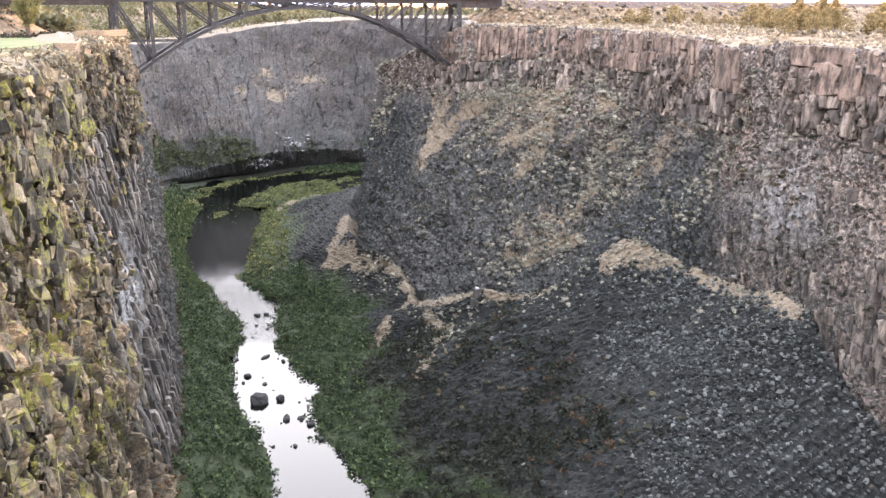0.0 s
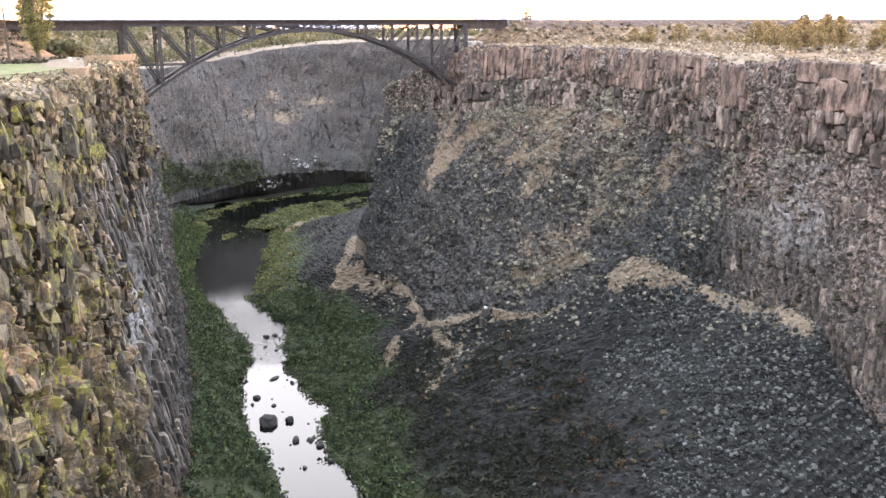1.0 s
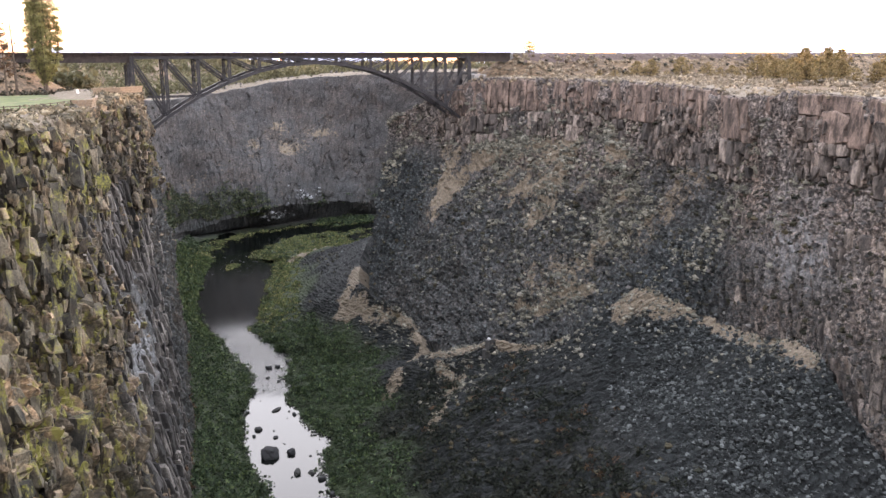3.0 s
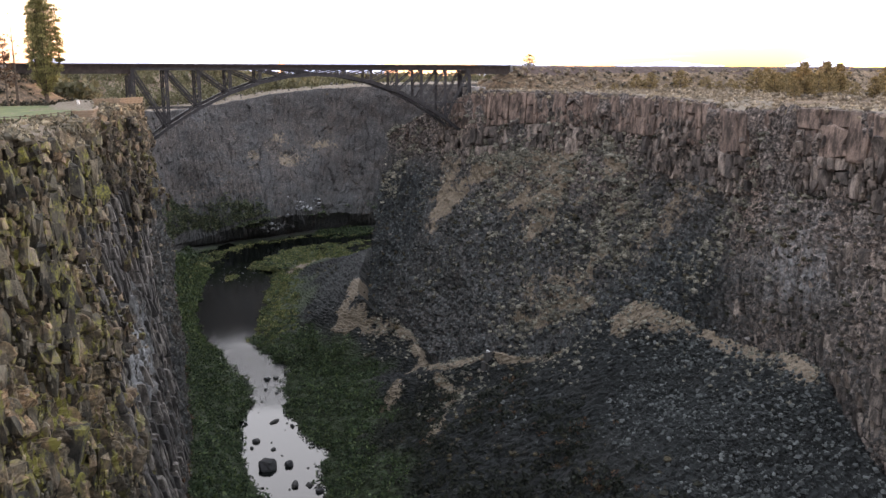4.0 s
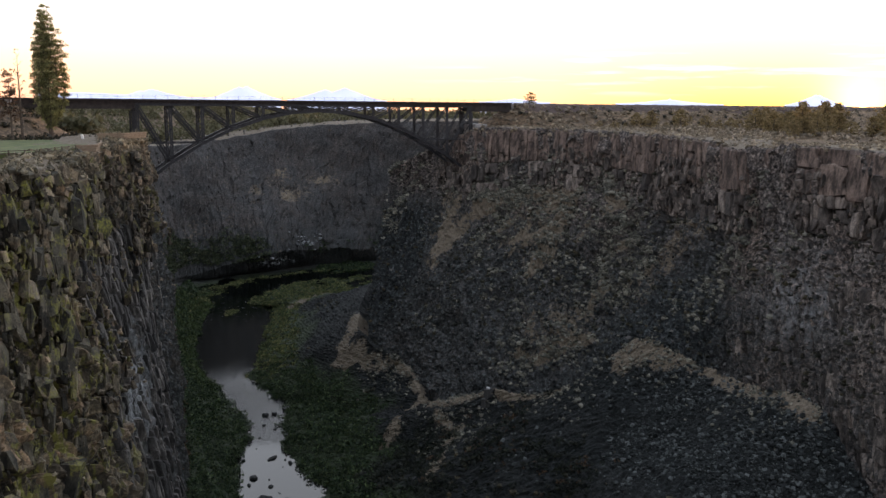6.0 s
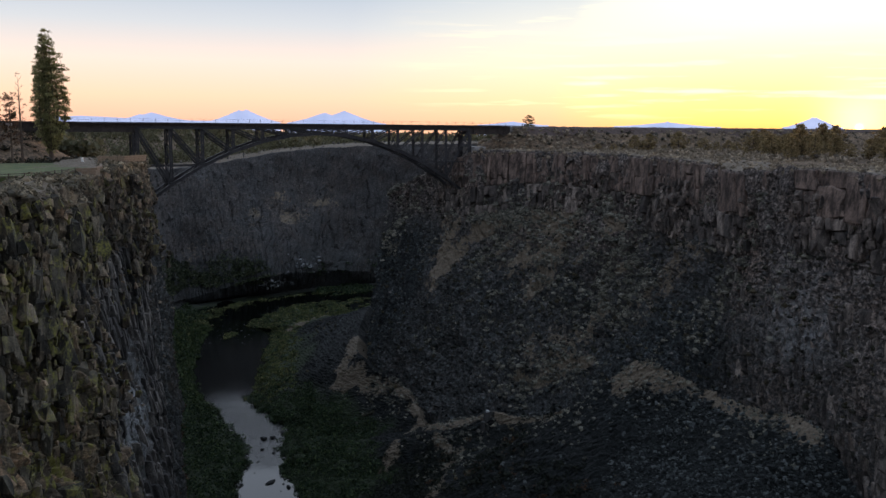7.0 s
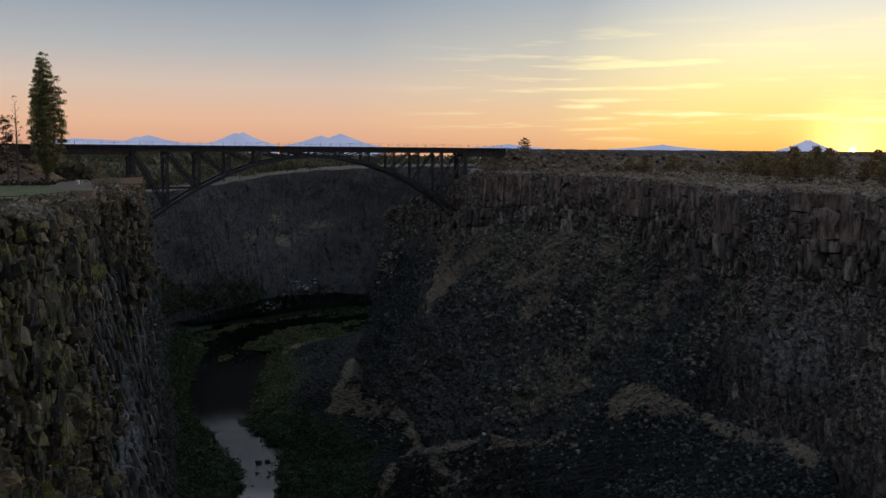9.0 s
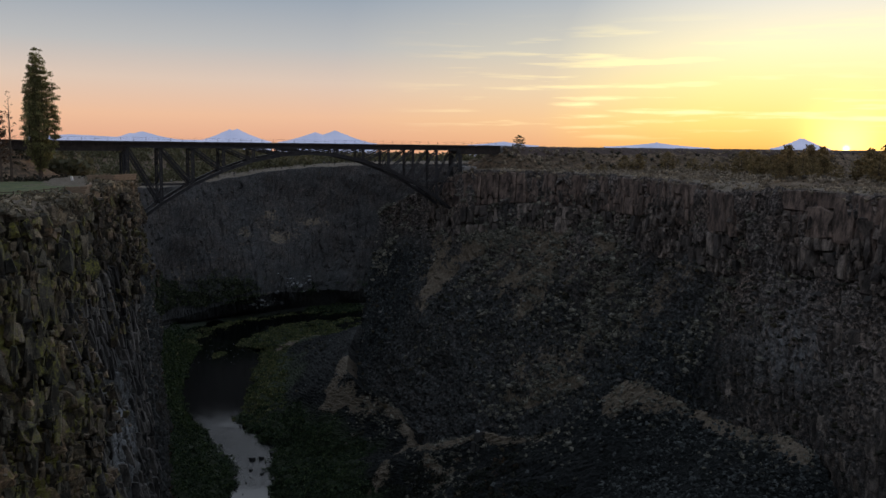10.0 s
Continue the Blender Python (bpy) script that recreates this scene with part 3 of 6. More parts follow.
def plateau(x, y):
    """Height of the tableland, and the distance from the rim (negative over the canyon)."""
    dense = spline(RIM, 600)
    best, z = np.full(x.shape, 1e9), np.zeros(x.shape)
    for p in dense[::2]:
        d = (x - p[0]) ** 2 + (y - p[1]) ** 2
        near = d < best
        best, z = np.where(near, d, best), np.where(near, p[2], z)
    d = np.sqrt(best)
    south = step(-40, -60, x) * step(270, 240, y)
    out = z + (90.3 - 1.2 * south - z) * step(0, 220 - 170 * south, d) - 0.5
    c, k = math.cos(radians(BRIDGE_TURN)), math.sin(radians(BRIDGE_TURN))
    s = (x - BRIDGE_AT[0]) * c + (y - BRIDGE_AT[1]) * k
    t = np.abs(-(x - BRIDGE_AT[0]) * k + (y - BRIDGE_AT[1]) * c - GAUGE / 2)
    crown = 96.3 - np.maximum(0, t - 5) * 0.42
    ends = step(SPAN + 12, SPAN + 24, s)
    spill = np.where(s < -8, crown - np.maximum(0, s + 29) * 0.62, np.where(s > SPAN + 6, crown - np.maximum(0, SPAN + 17 - s) * 0.7, -50))
    out = np.where((ends > 0) & (d > 4), np.maximum(out, out + (crown - out) * ends), out)
    out = np.maximum(out, spill)
    az = np.degrees(np.arctan2(x, np.maximum(y, 1.0)))
    basin = step(-16, -12, az) * step(6.5, 3, az) * (y > 1)
    out = out - basin * (5 * step(562, 610, y) + 50 * step(900, 3500, np.hypot(x, y)))
    return out, np.where(inside(x, y, RIM), -d, d)


def ground():
    far = 14 * 1.22 ** np.arange(1, 24)
    far = far[far.cumsum() < 5200].cumsum()
    xs = np.r_[-260 - far[::-1], np.arange(-260, 381, 5), 380 + far]
    ys = np.r_[-170 - far[::-1], np.arange(-170, 681, 5), 680 + far]
    gx, gy = np.meshgrid(xs, ys)
    z, d = plateau(gx, gy)
    p = np.stack([gx, gy, 0 * gx], -1).reshape(-1, 3)
    z = z + (0.5 * fbm(p, 30, 3, 51) * step(5, 40, d.ravel())).reshape(z.shape)
    z = np.where(d < 6, -6.0, z)
    v = np.stack([gx, gy, z], -1).reshape(-1, 3)
    ob = mesh_object("ground", v, grid_faces(len(ys), len(xs)), M_GROUND, True)
    tagged(ob, "dry sagebrush tableland reaching to the horizon", "ground", kind="structure")


ground()


def ballast():
    """The broken-stone bed of the track, running on from the bridge towards the north."""
    rng = np.random.default_rng(53)
    c, k = math.cos(radians(BRIDGE_TURN)), math.sin(radians(BRIDGE_TURN))
    s = np.r_[np.arange(SPAN + 17.5, SPAN + 420, 1.5), np.arange(SPAN + 420, SPAN + 900, 12)]
    t = np.array((-8.5, -6.4, -4.6, -3.0, -1.2, 1.2, 3.0, 4.6, 6.4, 8.5))
    z = np.array((94.6, 95.8, 96.9, 97.6, 97.72, 97.72, 97.6, 96.9, 95.8, 94.6))
    gs, gt = np.meshgrid(s, t + GAUGE / 2, indexing="ij")
    gz = np.broadcast_to(z, gs.shape) + rng.normal(0, 0.07, gs.shape)
    gt = gt + rng.normal(0, 0.12, gs.shape)
    v = np.stack([BRIDGE_AT[0] + gs * c - gt * k, BRIDGE_AT[1] + gs * k + gt * c, gz], -1).reshape(-1, 3)
    tagged(mesh_object("track_ballast", v, grid_faces(len(s), len(t))[:, ::-1], M_BALLAST), "brown broken-stone ballast along the railway embankment", "ballast", kind="structure")


M_BALLAST = plain_material("brown_ballast", (0.05, 0.034, 0.03), (0.12, 0.082, 0.07), 1.6, 0.95, 0.0, 0.6)
ballast()


# ---- river ----
def water_material():
    m, nt, bsdf = material("river_water")
    bsdf.inputs["Base Color"].default_value = (0.003, 0.004, 0.0035, 1)
    bsdf.inputs["Roughness"].default_value = 0.025
    bsdf.inputs["IOR"].default_value = 1.5
    sep = nt.nodes.new("ShaderNodeSeparateXYZ")
    nt.links.new(nt.nodes.new("ShaderNodeTexCoord").outputs["Object"], sep.inputs[0])
    reach = ramp(nt, math_node(nt, "DIVIDE", sep.outputs["Y"], 400.0), ((0.4, (0.06, 0.06, 0.06)), (0.56, (0.07, 0.07, 0.07)), (0.575, (0.8, 0.8, 0.8)), (0.67, (1, 1, 1)), (0.7, (0.1, 0.1, 0.1))))
    chop = mix(nt, 0.5, noise_node(nt, 0.55, 5, 0.6, (1, 0.8, 1)), noise_node(nt, 1.8, 5, 0.65, (1, 0.8, 1)))
    bump(nt, bsdf, math_node(nt, "MULTIPLY", chop, reach), 0.6, 0.6)
    return m


M_WATER = water_material()


def river():
    xs, ys = np.linspace(-175, 70, 40), np.linspace(-150, 560, 90)
    gx, gy = np.meshgrid(xs, ys)
    v = np.stack([gx, gy, 0 * gx], -1).reshape(-1, 3)
    tagged(mesh_object("water", v, grid_faces(len(ys), len(xs)), M_WATER, True), "calm river reflecting the bright evening sky", "river", kind="structure")


river()


# ---- rail bridge ----
def part(name, bm, mat, parent, label=""):
    me = bpy.data.meshes.new(name)
    bm.to_mesh(me)
    bm.free()
    me.materials.append(mat)
    ob = new(name, me)
    ob.parent = parent
    if label:
        ob["label"] = label
    return ob


def bar(bm, a, b, w, h):
    """A beam of width w and height h from a to b."""
    a, b = Vector(a), Vector(b)
    d = b - a
    q = d.to_track_quat("X", "Z").to_matrix().to_4x4()
    bmesh.ops.create_cube(bm, size=1, matrix=Matrix.Translation((a + b) / 2) @ q @ Matrix.Diagonal((d.length, w, h, 1)))


def box(bm, x0, x1, y0, y1, z0, z1):
    m = Matrix.Translation(((x0 + x1) / 2, (y0 + y1) / 2, (z0 + z1) / 2)) @ Matrix.Diagonal((x1 - x0, y1 - y0, z1 - z0, 1))
    return bmesh.ops.create_cube(bm, size=1, matrix=m)


def built_up(bm, a, b, w, h, side=(0, 1, 0), lace=1.2):
    """A riveted member: two flanges with lacing between them."""
    a, b, n = Vector(a), Vector(b), Vector(side)
    d = (b - a).normalized()
    n = (n - d * n.dot(d)).normalized() if abs(n.dot(d)) < 0.95 else Vector((1, 0, 0))
    for k in (-1, 1):
        bar(bm, a + n * k * w / 2, b + n * k * w / 2, 0.16, h)
    steps = max(2, int((b - a).length / lace))
    for i in range(steps):
        p, q = a.lerp(b, i / steps), a.lerp(b, (i + 1) / steps)
        k = 1 if i % 2 else -1
        bar(bm, p - n * k * w / 2, q + n * k * w / 2, 0.09, 0.09)


def rail_bridge():
    ob = new("rail_bridge")
    ob.matrix_world = pose(*BRIDGE_AT, 0, 0, BRIDGE_TURN)
    tagged(ob, "dark grey riveted steel arch railway bridge spanning the canyon", "bridge")
    p = SPAN / PANELS
    low = lambda k: -(2.9 + 20.2 * ((k - 6) / 6) ** 2)
    for y in (0, GAUGE):
        for k in range(PANELS):
            bm = bmesh.new()
            bar(bm, (k * p, y, -1.45), ((k + 1) * p, y, -1.45), 0.55, 0.65)
            bar(bm, (k * p, y, -1.1), ((k + 1) * p, y, -1.1), 0.8, 0.08)
            part("top_chord", bm, M_STEEL, ob)
            bm = bmesh.new()
            bar(bm, (k * p, y, low(k)), ((k + 1) * p, y, low(k + 1)), 0.7, 0.8)
            for off in (-0.44, 0.44):
                bar(bm, (k * p, y, low(k) + off), ((k + 1) * p, y, low(k + 1) + off), 0.95, 0.09)
            part("arch_rib", bm, M_STEEL, ob)
            bm = bmesh.new()
            if k < 6:
                built_up(bm, (k * p, y, -1.5), ((k + 1) * p, y, low(k + 1)), 0.55, 0.34, (0, 0, 1), 1.6)
            else:
                built_up(bm, ((k + 1) * p, y, -1.5), (k * p, y, low(k)), 0.55, 0.34, (0, 0, 1), 1.6)
            part("diagonal", bm, M_STEEL, ob)
        for k in range(PANELS + 1):
            bm = bmesh.new()
            built_up(bm, (k * p, y, -1.2), (k * p, y, low(k)), 0.5, 0.4, (1, 0, 0), 1.0)
            part("post", bm, M_STEEL, ob)
            bm = bmesh.new()
            box(bm, k * p - 0.75, k * p + 0.75, y - 0.32, y + 0.32, low(k) - 0.35, low(k) + 0.6)
            bmesh.ops.bevel(bm, geom=bm.edges[:], offset=0.12, segments=1, affect="EDGES")
            part("gusset", bm, M_STEEL, ob)
        for a, b in ((0, 2), (10, 12)):
            bm = bmesh.new()
            bar(bm, (a * p, y, low(2)), (b * p, y, low(2)), 0.3, 0.3)
            part("strut", bm, M_STEEL, ob)
    for k in range(PANELS + 1):
        bm = bmesh.new()
        top, bottom = -1.6, low(k)
        bays = max(1, round((top - bottom) / 6))
        for i in range(bays):
            z0, z1 = top + (bottom - top) * i / bays, top + (bottom - top) * (i + 1) / bays
            bar(bm, (k * p, 0, z0), (k * p, GAUGE, z1), 0.2, 0.2)
            bar(bm, (k * p, 0, z1), (k * p, GAUGE, z0), 0.2, 0.2)
            bar(bm, (k * p, 0, z1), (k * p, GAUGE, z1), 0.3, 0.3)
        part("cross_frame", bm, M_STEEL, ob)
    for k in range(PANELS):
        bm = bmesh.new()
        bar(bm, (k * p, 0, low(k)), ((k + 1) * p, GAUGE, low(k + 1)), 0.25, 0.25)
        bar(bm, (k * p, GAUGE, low(k)), ((k + 1) * p, 0, low(k + 1)), 0.25, 0.25)
        part("lateral_brace", bm, M_STEEL, ob)
    for x0, x1, h, y0 in ((0, SPAN, 1.0, 0.9), (-29.5, 0, 2.2, 1.2), (SPAN, SPAN + 16.5, 2.5, 1.2)):
        for y in (y0, GAUGE - y0):
            bm = bmesh.new()
            bar(bm, (x0, y, -0.45 - h / 2), (x1, y, -0.45 - h / 2), 0.18, h)
            for z in (-0.45, -0.45 - h):
                bar(bm, (x0, y, z), (x1, y, z), 0.5, 0.07)
            n = int((x1 - x0) / 2.2)
            for i in range(n + 1):
                x = x0 + (x1 - x0) * i / n
                bar(bm, (x, y - 0.16, -0.45 - h / 2), (x, y + 0.16, -0.45 - h / 2), 0.12, h - 0.1)
            part("plate_girder" if h > 2 else "stringer", bm, M_RUST, ob, "brown stiffened plate girder" if h > 2 else "")
    n = 300
    me = None
    for i in range(n):
        x = -69.5 + (SPAN + 85) * i / n
        if me is None:
            bm = bmesh.new()
            box(bm, -0.13, 0.13, -0.2, GAUGE + 0.2, -0.38, -0.16)
            tie = part("sleeper", bm, M_RUST, ob)
            me = tie.data
        else:
            tie = new("sleeper", me)
            tie.parent = ob
        tie.location = (x, 0, 0)
    for y in (GAUGE / 2 - 0.75, GAUGE / 2 + 0.75):
        bm = bmesh.new()
        bar(bm, (-72, y, -0.07), (SPAN + 20, y, -0.07), 0.09, 0.17)
        part("rail", bm, M_STEEL, ob)
    for y in (-0.15, GAUGE + 0.15):
        bm = bmesh.new()
        bar(bm, (-68, y, -0.3), (SPAN + 16, y, -0.3), 0.25, 0.28)
        part("curb_timber", bm, M_RUST, ob)
    rod = None
    for i in range(58):
        x = -66 + (SPAN + 80) * i / 57
        if rod is None:
            bm = bmesh.new()
            bar(bm, (0, -0.3, -0.4), (0, -0.3, 1.0), 0.07, 0.07)
            ob2 = part("rail_post", bm, M_STEEL, ob)
            rod = ob2.data
        else:
            ob2 = new("rail_post", rod)
            ob2.parent = ob
        ob2.location = (x, 0, 0)
    bm = bmesh.new()
    for z in (0.55, 0.98):
        bar(bm, (-66, -0.3, z), (SPAN + 14, -0.3, z), 0.03, 0.03)
    part("hand_cable", bm, M_STEEL, ob)
    # end bents on the rims
    for x in (-0.6, SPAN + 0.6):
        for y in (0.4, GAUGE - 0.4):
            bm = bmesh.new()
            built_up(bm, (x, y, -3.2), (x - 0.2, y, -24.5), 0.6, 0.5, (1, 0, 0), 1.1)
            part("bent_leg", bm, M_STEEL, ob)


rail_bridge()

# ---- scattered pieces ----
def sample(name, count, weight, seed):
    """Random places on a sheet, with its normals; weight: by row and column."""
    ob, v, n = SHEETS[name]
    area = np.linalg.norm(np.cross(np.gradient(v, axis=0), np.gradient(v, axis=1)), axis=-1) * weight
    rng = np.random.default_rng(seed)
    pick = rng.choice(area.size, count, p=area.ravel() / area.sum())
    jit = (rng.random((count, 3)) - 0.5) * 0.5
    return v.reshape(-1, 3)[pick] + jit * (1, 1, 0.2), n.reshape(-1, 3)[pick], rng


def spread(verts, faces, places, sizes, turns, squash=None):
    """One mesh of many turned and scaled copies of small shapes. verts: a list of shapes with the same faces."""
    count = len(places)
    shapes = np.array(verts)[np.arange(count) % len(verts)]
    if squash is not None:
        shapes = shapes * squash[:, None, :]
    c, s = np.cos(turns)[:, None], np.sin(turns)[:, None]
    x = shapes[..., 0] * c - shapes[..., 1] * s
    y = shapes[..., 0] * s + shapes[..., 1] * c
    out = np.stack([x, y, shapes[..., 2]], -1) * sizes[:, None, None] + places[:, None, :]
    k = shapes.shape[1]
    f = np.asarray(faces)[None] + (np.arange(count) * k)[:, None, None]
    return out.reshape(-1, 3), f.reshape(-1, np.asarray(faces).shape[1])


CUBE = np.array([(x, y, z) for z in (-1, 1) for x, y in ((-1, -1), (1, -1), (1, 1), (-1, 1))], float) * 0.5
CUBE_FACES = [(3, 2, 1, 0), (4, 5, 6, 7), (0, 1, 5, 4), (1, 2, 6, 5), (2, 3, 7, 6), (3, 0, 4, 7)]
OPEN_FACES = CUBE_FACES[1:]


def stone_shapes(n, seed, rough=0.35):
    rng = np.random.default_rng(seed)
    out = []
    for _ in range(n):
        v = CUBE * (1 + rough * (rng.random((8, 3)) - 0.5) * 2)
        v[4:, :2] *= rng.uniform(0.45, 0.95)
        out.append(v @ np.array(Euler(rng.uniform(-0.6, 0.6, 3)).to_matrix()))
    return out


def clump_shapes(n, leaves, seed, leaf=0.28, dome=0.75, upright=0.0):
    """Tufts of crossed leaf blades in an uneven dome of radius 1."""
    rng = np.random.default_rng(seed)
    out = []
    for _ in range(n):
        quads = []
        for _ in range(leaves):
            d = rng.normal(size=3)
            d[2] = abs(d[2])
            d = d / np.linalg.norm(d) * rng.uniform(0.45, 1.0)
            c = d * (1, 1, dome)
            a = rng.normal(size=3) + (0, 0, upright * 3)
            a /= np.linalg.norm(a)
            b = np.cross(a, rng.normal(size=3))
            b /= np.linalg.norm(b)
            a, b = a * leaf * rng.uniform(0.7, 1.4), b * leaf * rng.uniform(0.45, 0.8)
            quads += [c - a, c + b, c + a, c - b]
        out.append(np.array(quads))
    return out


def mound_shapes(n, leaves, seed, leaf=0.2):
    """Low rounded desert shrubs: a lumpy dense heart of twigs with sprays of leaves standing out of it. Gives the shapes and their faces."""
    rng = np.random.default_rng(seed)
    seg, out = 5, []
    faces = [(r * seg + i, r * seg + (i + 1) % seg, (r + 1) * seg + (i + 1) % seg, (r + 1) * seg + i) for r in range(2) for i in range(seg)]
    faces += [tuple(3 * seg + 4 * q + c for c in range(4)) for q in range(leaves)]
    for _ in range(n):
        a = (np.arange(seg) + rng.uniform(-0.3, 0.3, seg)) * 2 * math.pi / seg
        rings = []
        for r, z in ((0.62, -0.25), (0.68, 0.2), (0.1, 0.5)):
            k = r * rng.uniform(0.7, 1.15, seg)
            rings.append(np.stack([np.cos(a) * k, np.sin(a) * k, z + rng.uniform(-0.13, 0.13, seg)], -1))
        quads = clump_shapes(1, leaves, int(rng.integers(1 << 30)), leaf, 0.8, 0.4)[0]
        out.append(np.concatenate(rings + [quads * 1.05]))
    return out, np.array(faces)


def leaf_faces(leaves):
    return np.arange(leaves * 4).reshape(-1, 4)


def foliage_material(name, a, b, c=None, trans=0.25):
    """Leaves: each blade takes its own tone."""
    m, nt, bsdf = material(name)
    geo = nt.nodes.new("ShaderNodeNewGeometry")
    col = ramp(nt, geo.outputs["Random Per Island"], ((0.0, a), (0.6, b), (1.0, c or b)))
    patch = noise_node(nt, 0.12, 4)
    col = mix(nt, patch, col, mix(nt, 1.0, col, (1.3, 1.18, 0.95), "MULTIPLY"))
    tone = ramp(nt, noise_node(nt, 0.45, 3), ((0.35, (0.55, 0.55, 0.55)), (0.65, (1.25, 1.25, 1.25))))
    col = mix(nt, 1.0, col, tone, "MULTIPLY")
    nt.links.new(col, bsdf.inputs["Base Color"])
    bsdf.inputs["Roughness"].default_value = 0.75
    tr = nt.nodes.new("ShaderNodeBsdfTranslucent")
    nt.links.new(col, tr.inputs["Color"])
    ms = nt.nodes.new("ShaderNodeMixShader")
    ms.inputs[0].default_value = trans
    nt.links.new(bsdf.outputs[0], ms.inputs[1])
    nt.links.new(tr.outputs[0], ms.inputs[2])
    nt.links.new(ms.outputs[0], nt.nodes["Material Output"].inputs["Surface"])
    return m


def stone_material(name, a, b, c):
    m, nt, bsdf = material(name)
    geo = nt.nodes.new("ShaderNodeNewGeometry")
    info = nt.nodes.new("ShaderNodeObjectInfo")
    pick = math_node(nt, "FRACT", math_node(nt, "ADD", geo.outputs["Random Per Island"], info.outputs["Random"]))
    col = ramp(nt, pick, ((0.0, a), (0.65, b), (1.0, c)))
    grain = noise_node(nt, 3.0, 8, 0.7)
    col = mix(nt, 0.7, col, ramp(nt, grain, ((0.3, (0.3, 0.3, 0.3)), (0.7, (0.68, 0.67, 0.65)))), "OVERLAY")
    nt.links.new(col, bsdf.inputs["Base Color"])
    bsdf.inputs["Roughness"].default_value = 0.88
    bump(nt, bsdf, grain, 0.6, 0.12)
    return m


M_BANK = foliage_material("bank_leaves", (0.011, 0.024, 0.011), (0.034, 0.062, 0.027), (0.1, 0.14, 0.06))
M_MEADOW = foliage_material("meadow_grass", (0.06, 0.085, 0.033), (0.13, 0.16, 0.065), (0.3, 0.28, 0.15))
M_SEDGE = foliage_material("sedge", (0.026, 0.05, 0.018), (0.062, 0.098, 0.038), (0.14, 0.165, 0.075))
M_SAGE = foliage_material("sagebrush_leaves", (0.13, 0.11, 0.088), (0.235, 0.198, 0.155), (0.4, 0.335, 0.26), 0.2)
M_GREYSAGE = foliage_material("grey_sage_leaves", (0.05, 0.052, 0.046), (0.165, 0.165, 0.148), (0.3, 0.293, 0.258), 0.15)
M_HANG = foliage_material("hanging_leaves", (0.024, 0.038, 0.02), (0.058, 0.078, 0.044), (0.14, 0.155, 0.09))
M_RIMBRUSH = foliage_material("rabbitbrush_leaves", (0.06, 0.056, 0.042), (0.175, 0.156, 0.118), (0.36, 0.31, 0.23), 0.2)
M_SCRUB = foliage_material("dark_scrub", (0.013, 0.015, 0.01), (0.03, 0.03, 0.018), (0.075, 0.06, 0.035), 0.15)
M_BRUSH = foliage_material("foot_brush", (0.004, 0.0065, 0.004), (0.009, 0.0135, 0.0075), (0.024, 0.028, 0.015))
M_CONIFER = foliage_material("juniper_leaves", (0.045, 0.045, 0.02), (0.09, 0.085, 0.036), (0.16, 0.14, 0.06), 0.35)
M_WOODS = foliage_material("dark_woods", (0.085, 0.087, 0.05), (0.12, 0.12, 0.072), (0.16, 0.153, 0.098), 0.35)
# juniper leaves paler and warmer: the low sun's glow put into their colour
M_SUNLIT = foliage_material("sunlit_juniper_leaves", (0.14, 0.115, 0.06), (0.24, 0.19, 0.1), (0.34, 0.26, 0.145), 0.5)
M_POPLAR = foliage_material("poplar_leaves", (0.13, 0.14, 0.066), (0.25, 0.26, 0.126), (0.42, 0.41, 0.2), 0.55)
M_RUSSET = foliage_material("russet_leaves", (0.04, 0.022, 0.014), (0.08, 0.045, 0.024), (0.13, 0.08, 0.04), 0.3)
M_PALE = plain_material("bleached_rock", (0.4, 0.4, 0.4), (0.62, 0.61, 0.6), 2.0)
M_BARK = plain_material("bark", (0.05, 0.035, 0.025), (0.13, 0.1, 0.075), 3.0)
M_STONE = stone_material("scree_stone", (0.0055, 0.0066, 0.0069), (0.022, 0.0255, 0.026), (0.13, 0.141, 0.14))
M_STONE_BROWN = stone_material("slope_stone", (0.024, 0.023, 0.0228), (0.07, 0.066, 0.064), (0.185, 0.172, 0.163))
M_FOOT = stone_material("pale_foot_stone", (0.06, 0.062, 0.066), (0.14, 0.145, 0.15), (0.36, 0.37, 0.38))
M_WET = stone_material("wet_boulder", (0.02, 0.02, 0.022), (0.03, 0.03, 0.03), (0.05, 0.048, 0.045))


def stuff(name, v, f, mat, label, category):
    ob = mesh_object(name, v, f, mat)
    tagged(ob, label, category, kind="stuff")
    return ob


def scatter(name, sheet, count, weight, shapes, faces, lo, hi, mat, label, category, seed, sink=0.1, flat=1.0, power=2.0):
    at, _, rng = sample(sheet, count, weight, seed)
    size = lo + (hi - lo) * rng.random(count) ** power
    at[:, 2] -= sink * size
    squash = np.stack([rng.uniform(0.75, 1.3, count), rng.uniform(0.75, 1.3, count), rng.uniform(0.7, 1.2, count) * flat], -1)
    v, f = spread(shapes, faces, at, size, rng.random(count) * 6.28, squash)
    return stuff(name, v, f, mat, label, category)


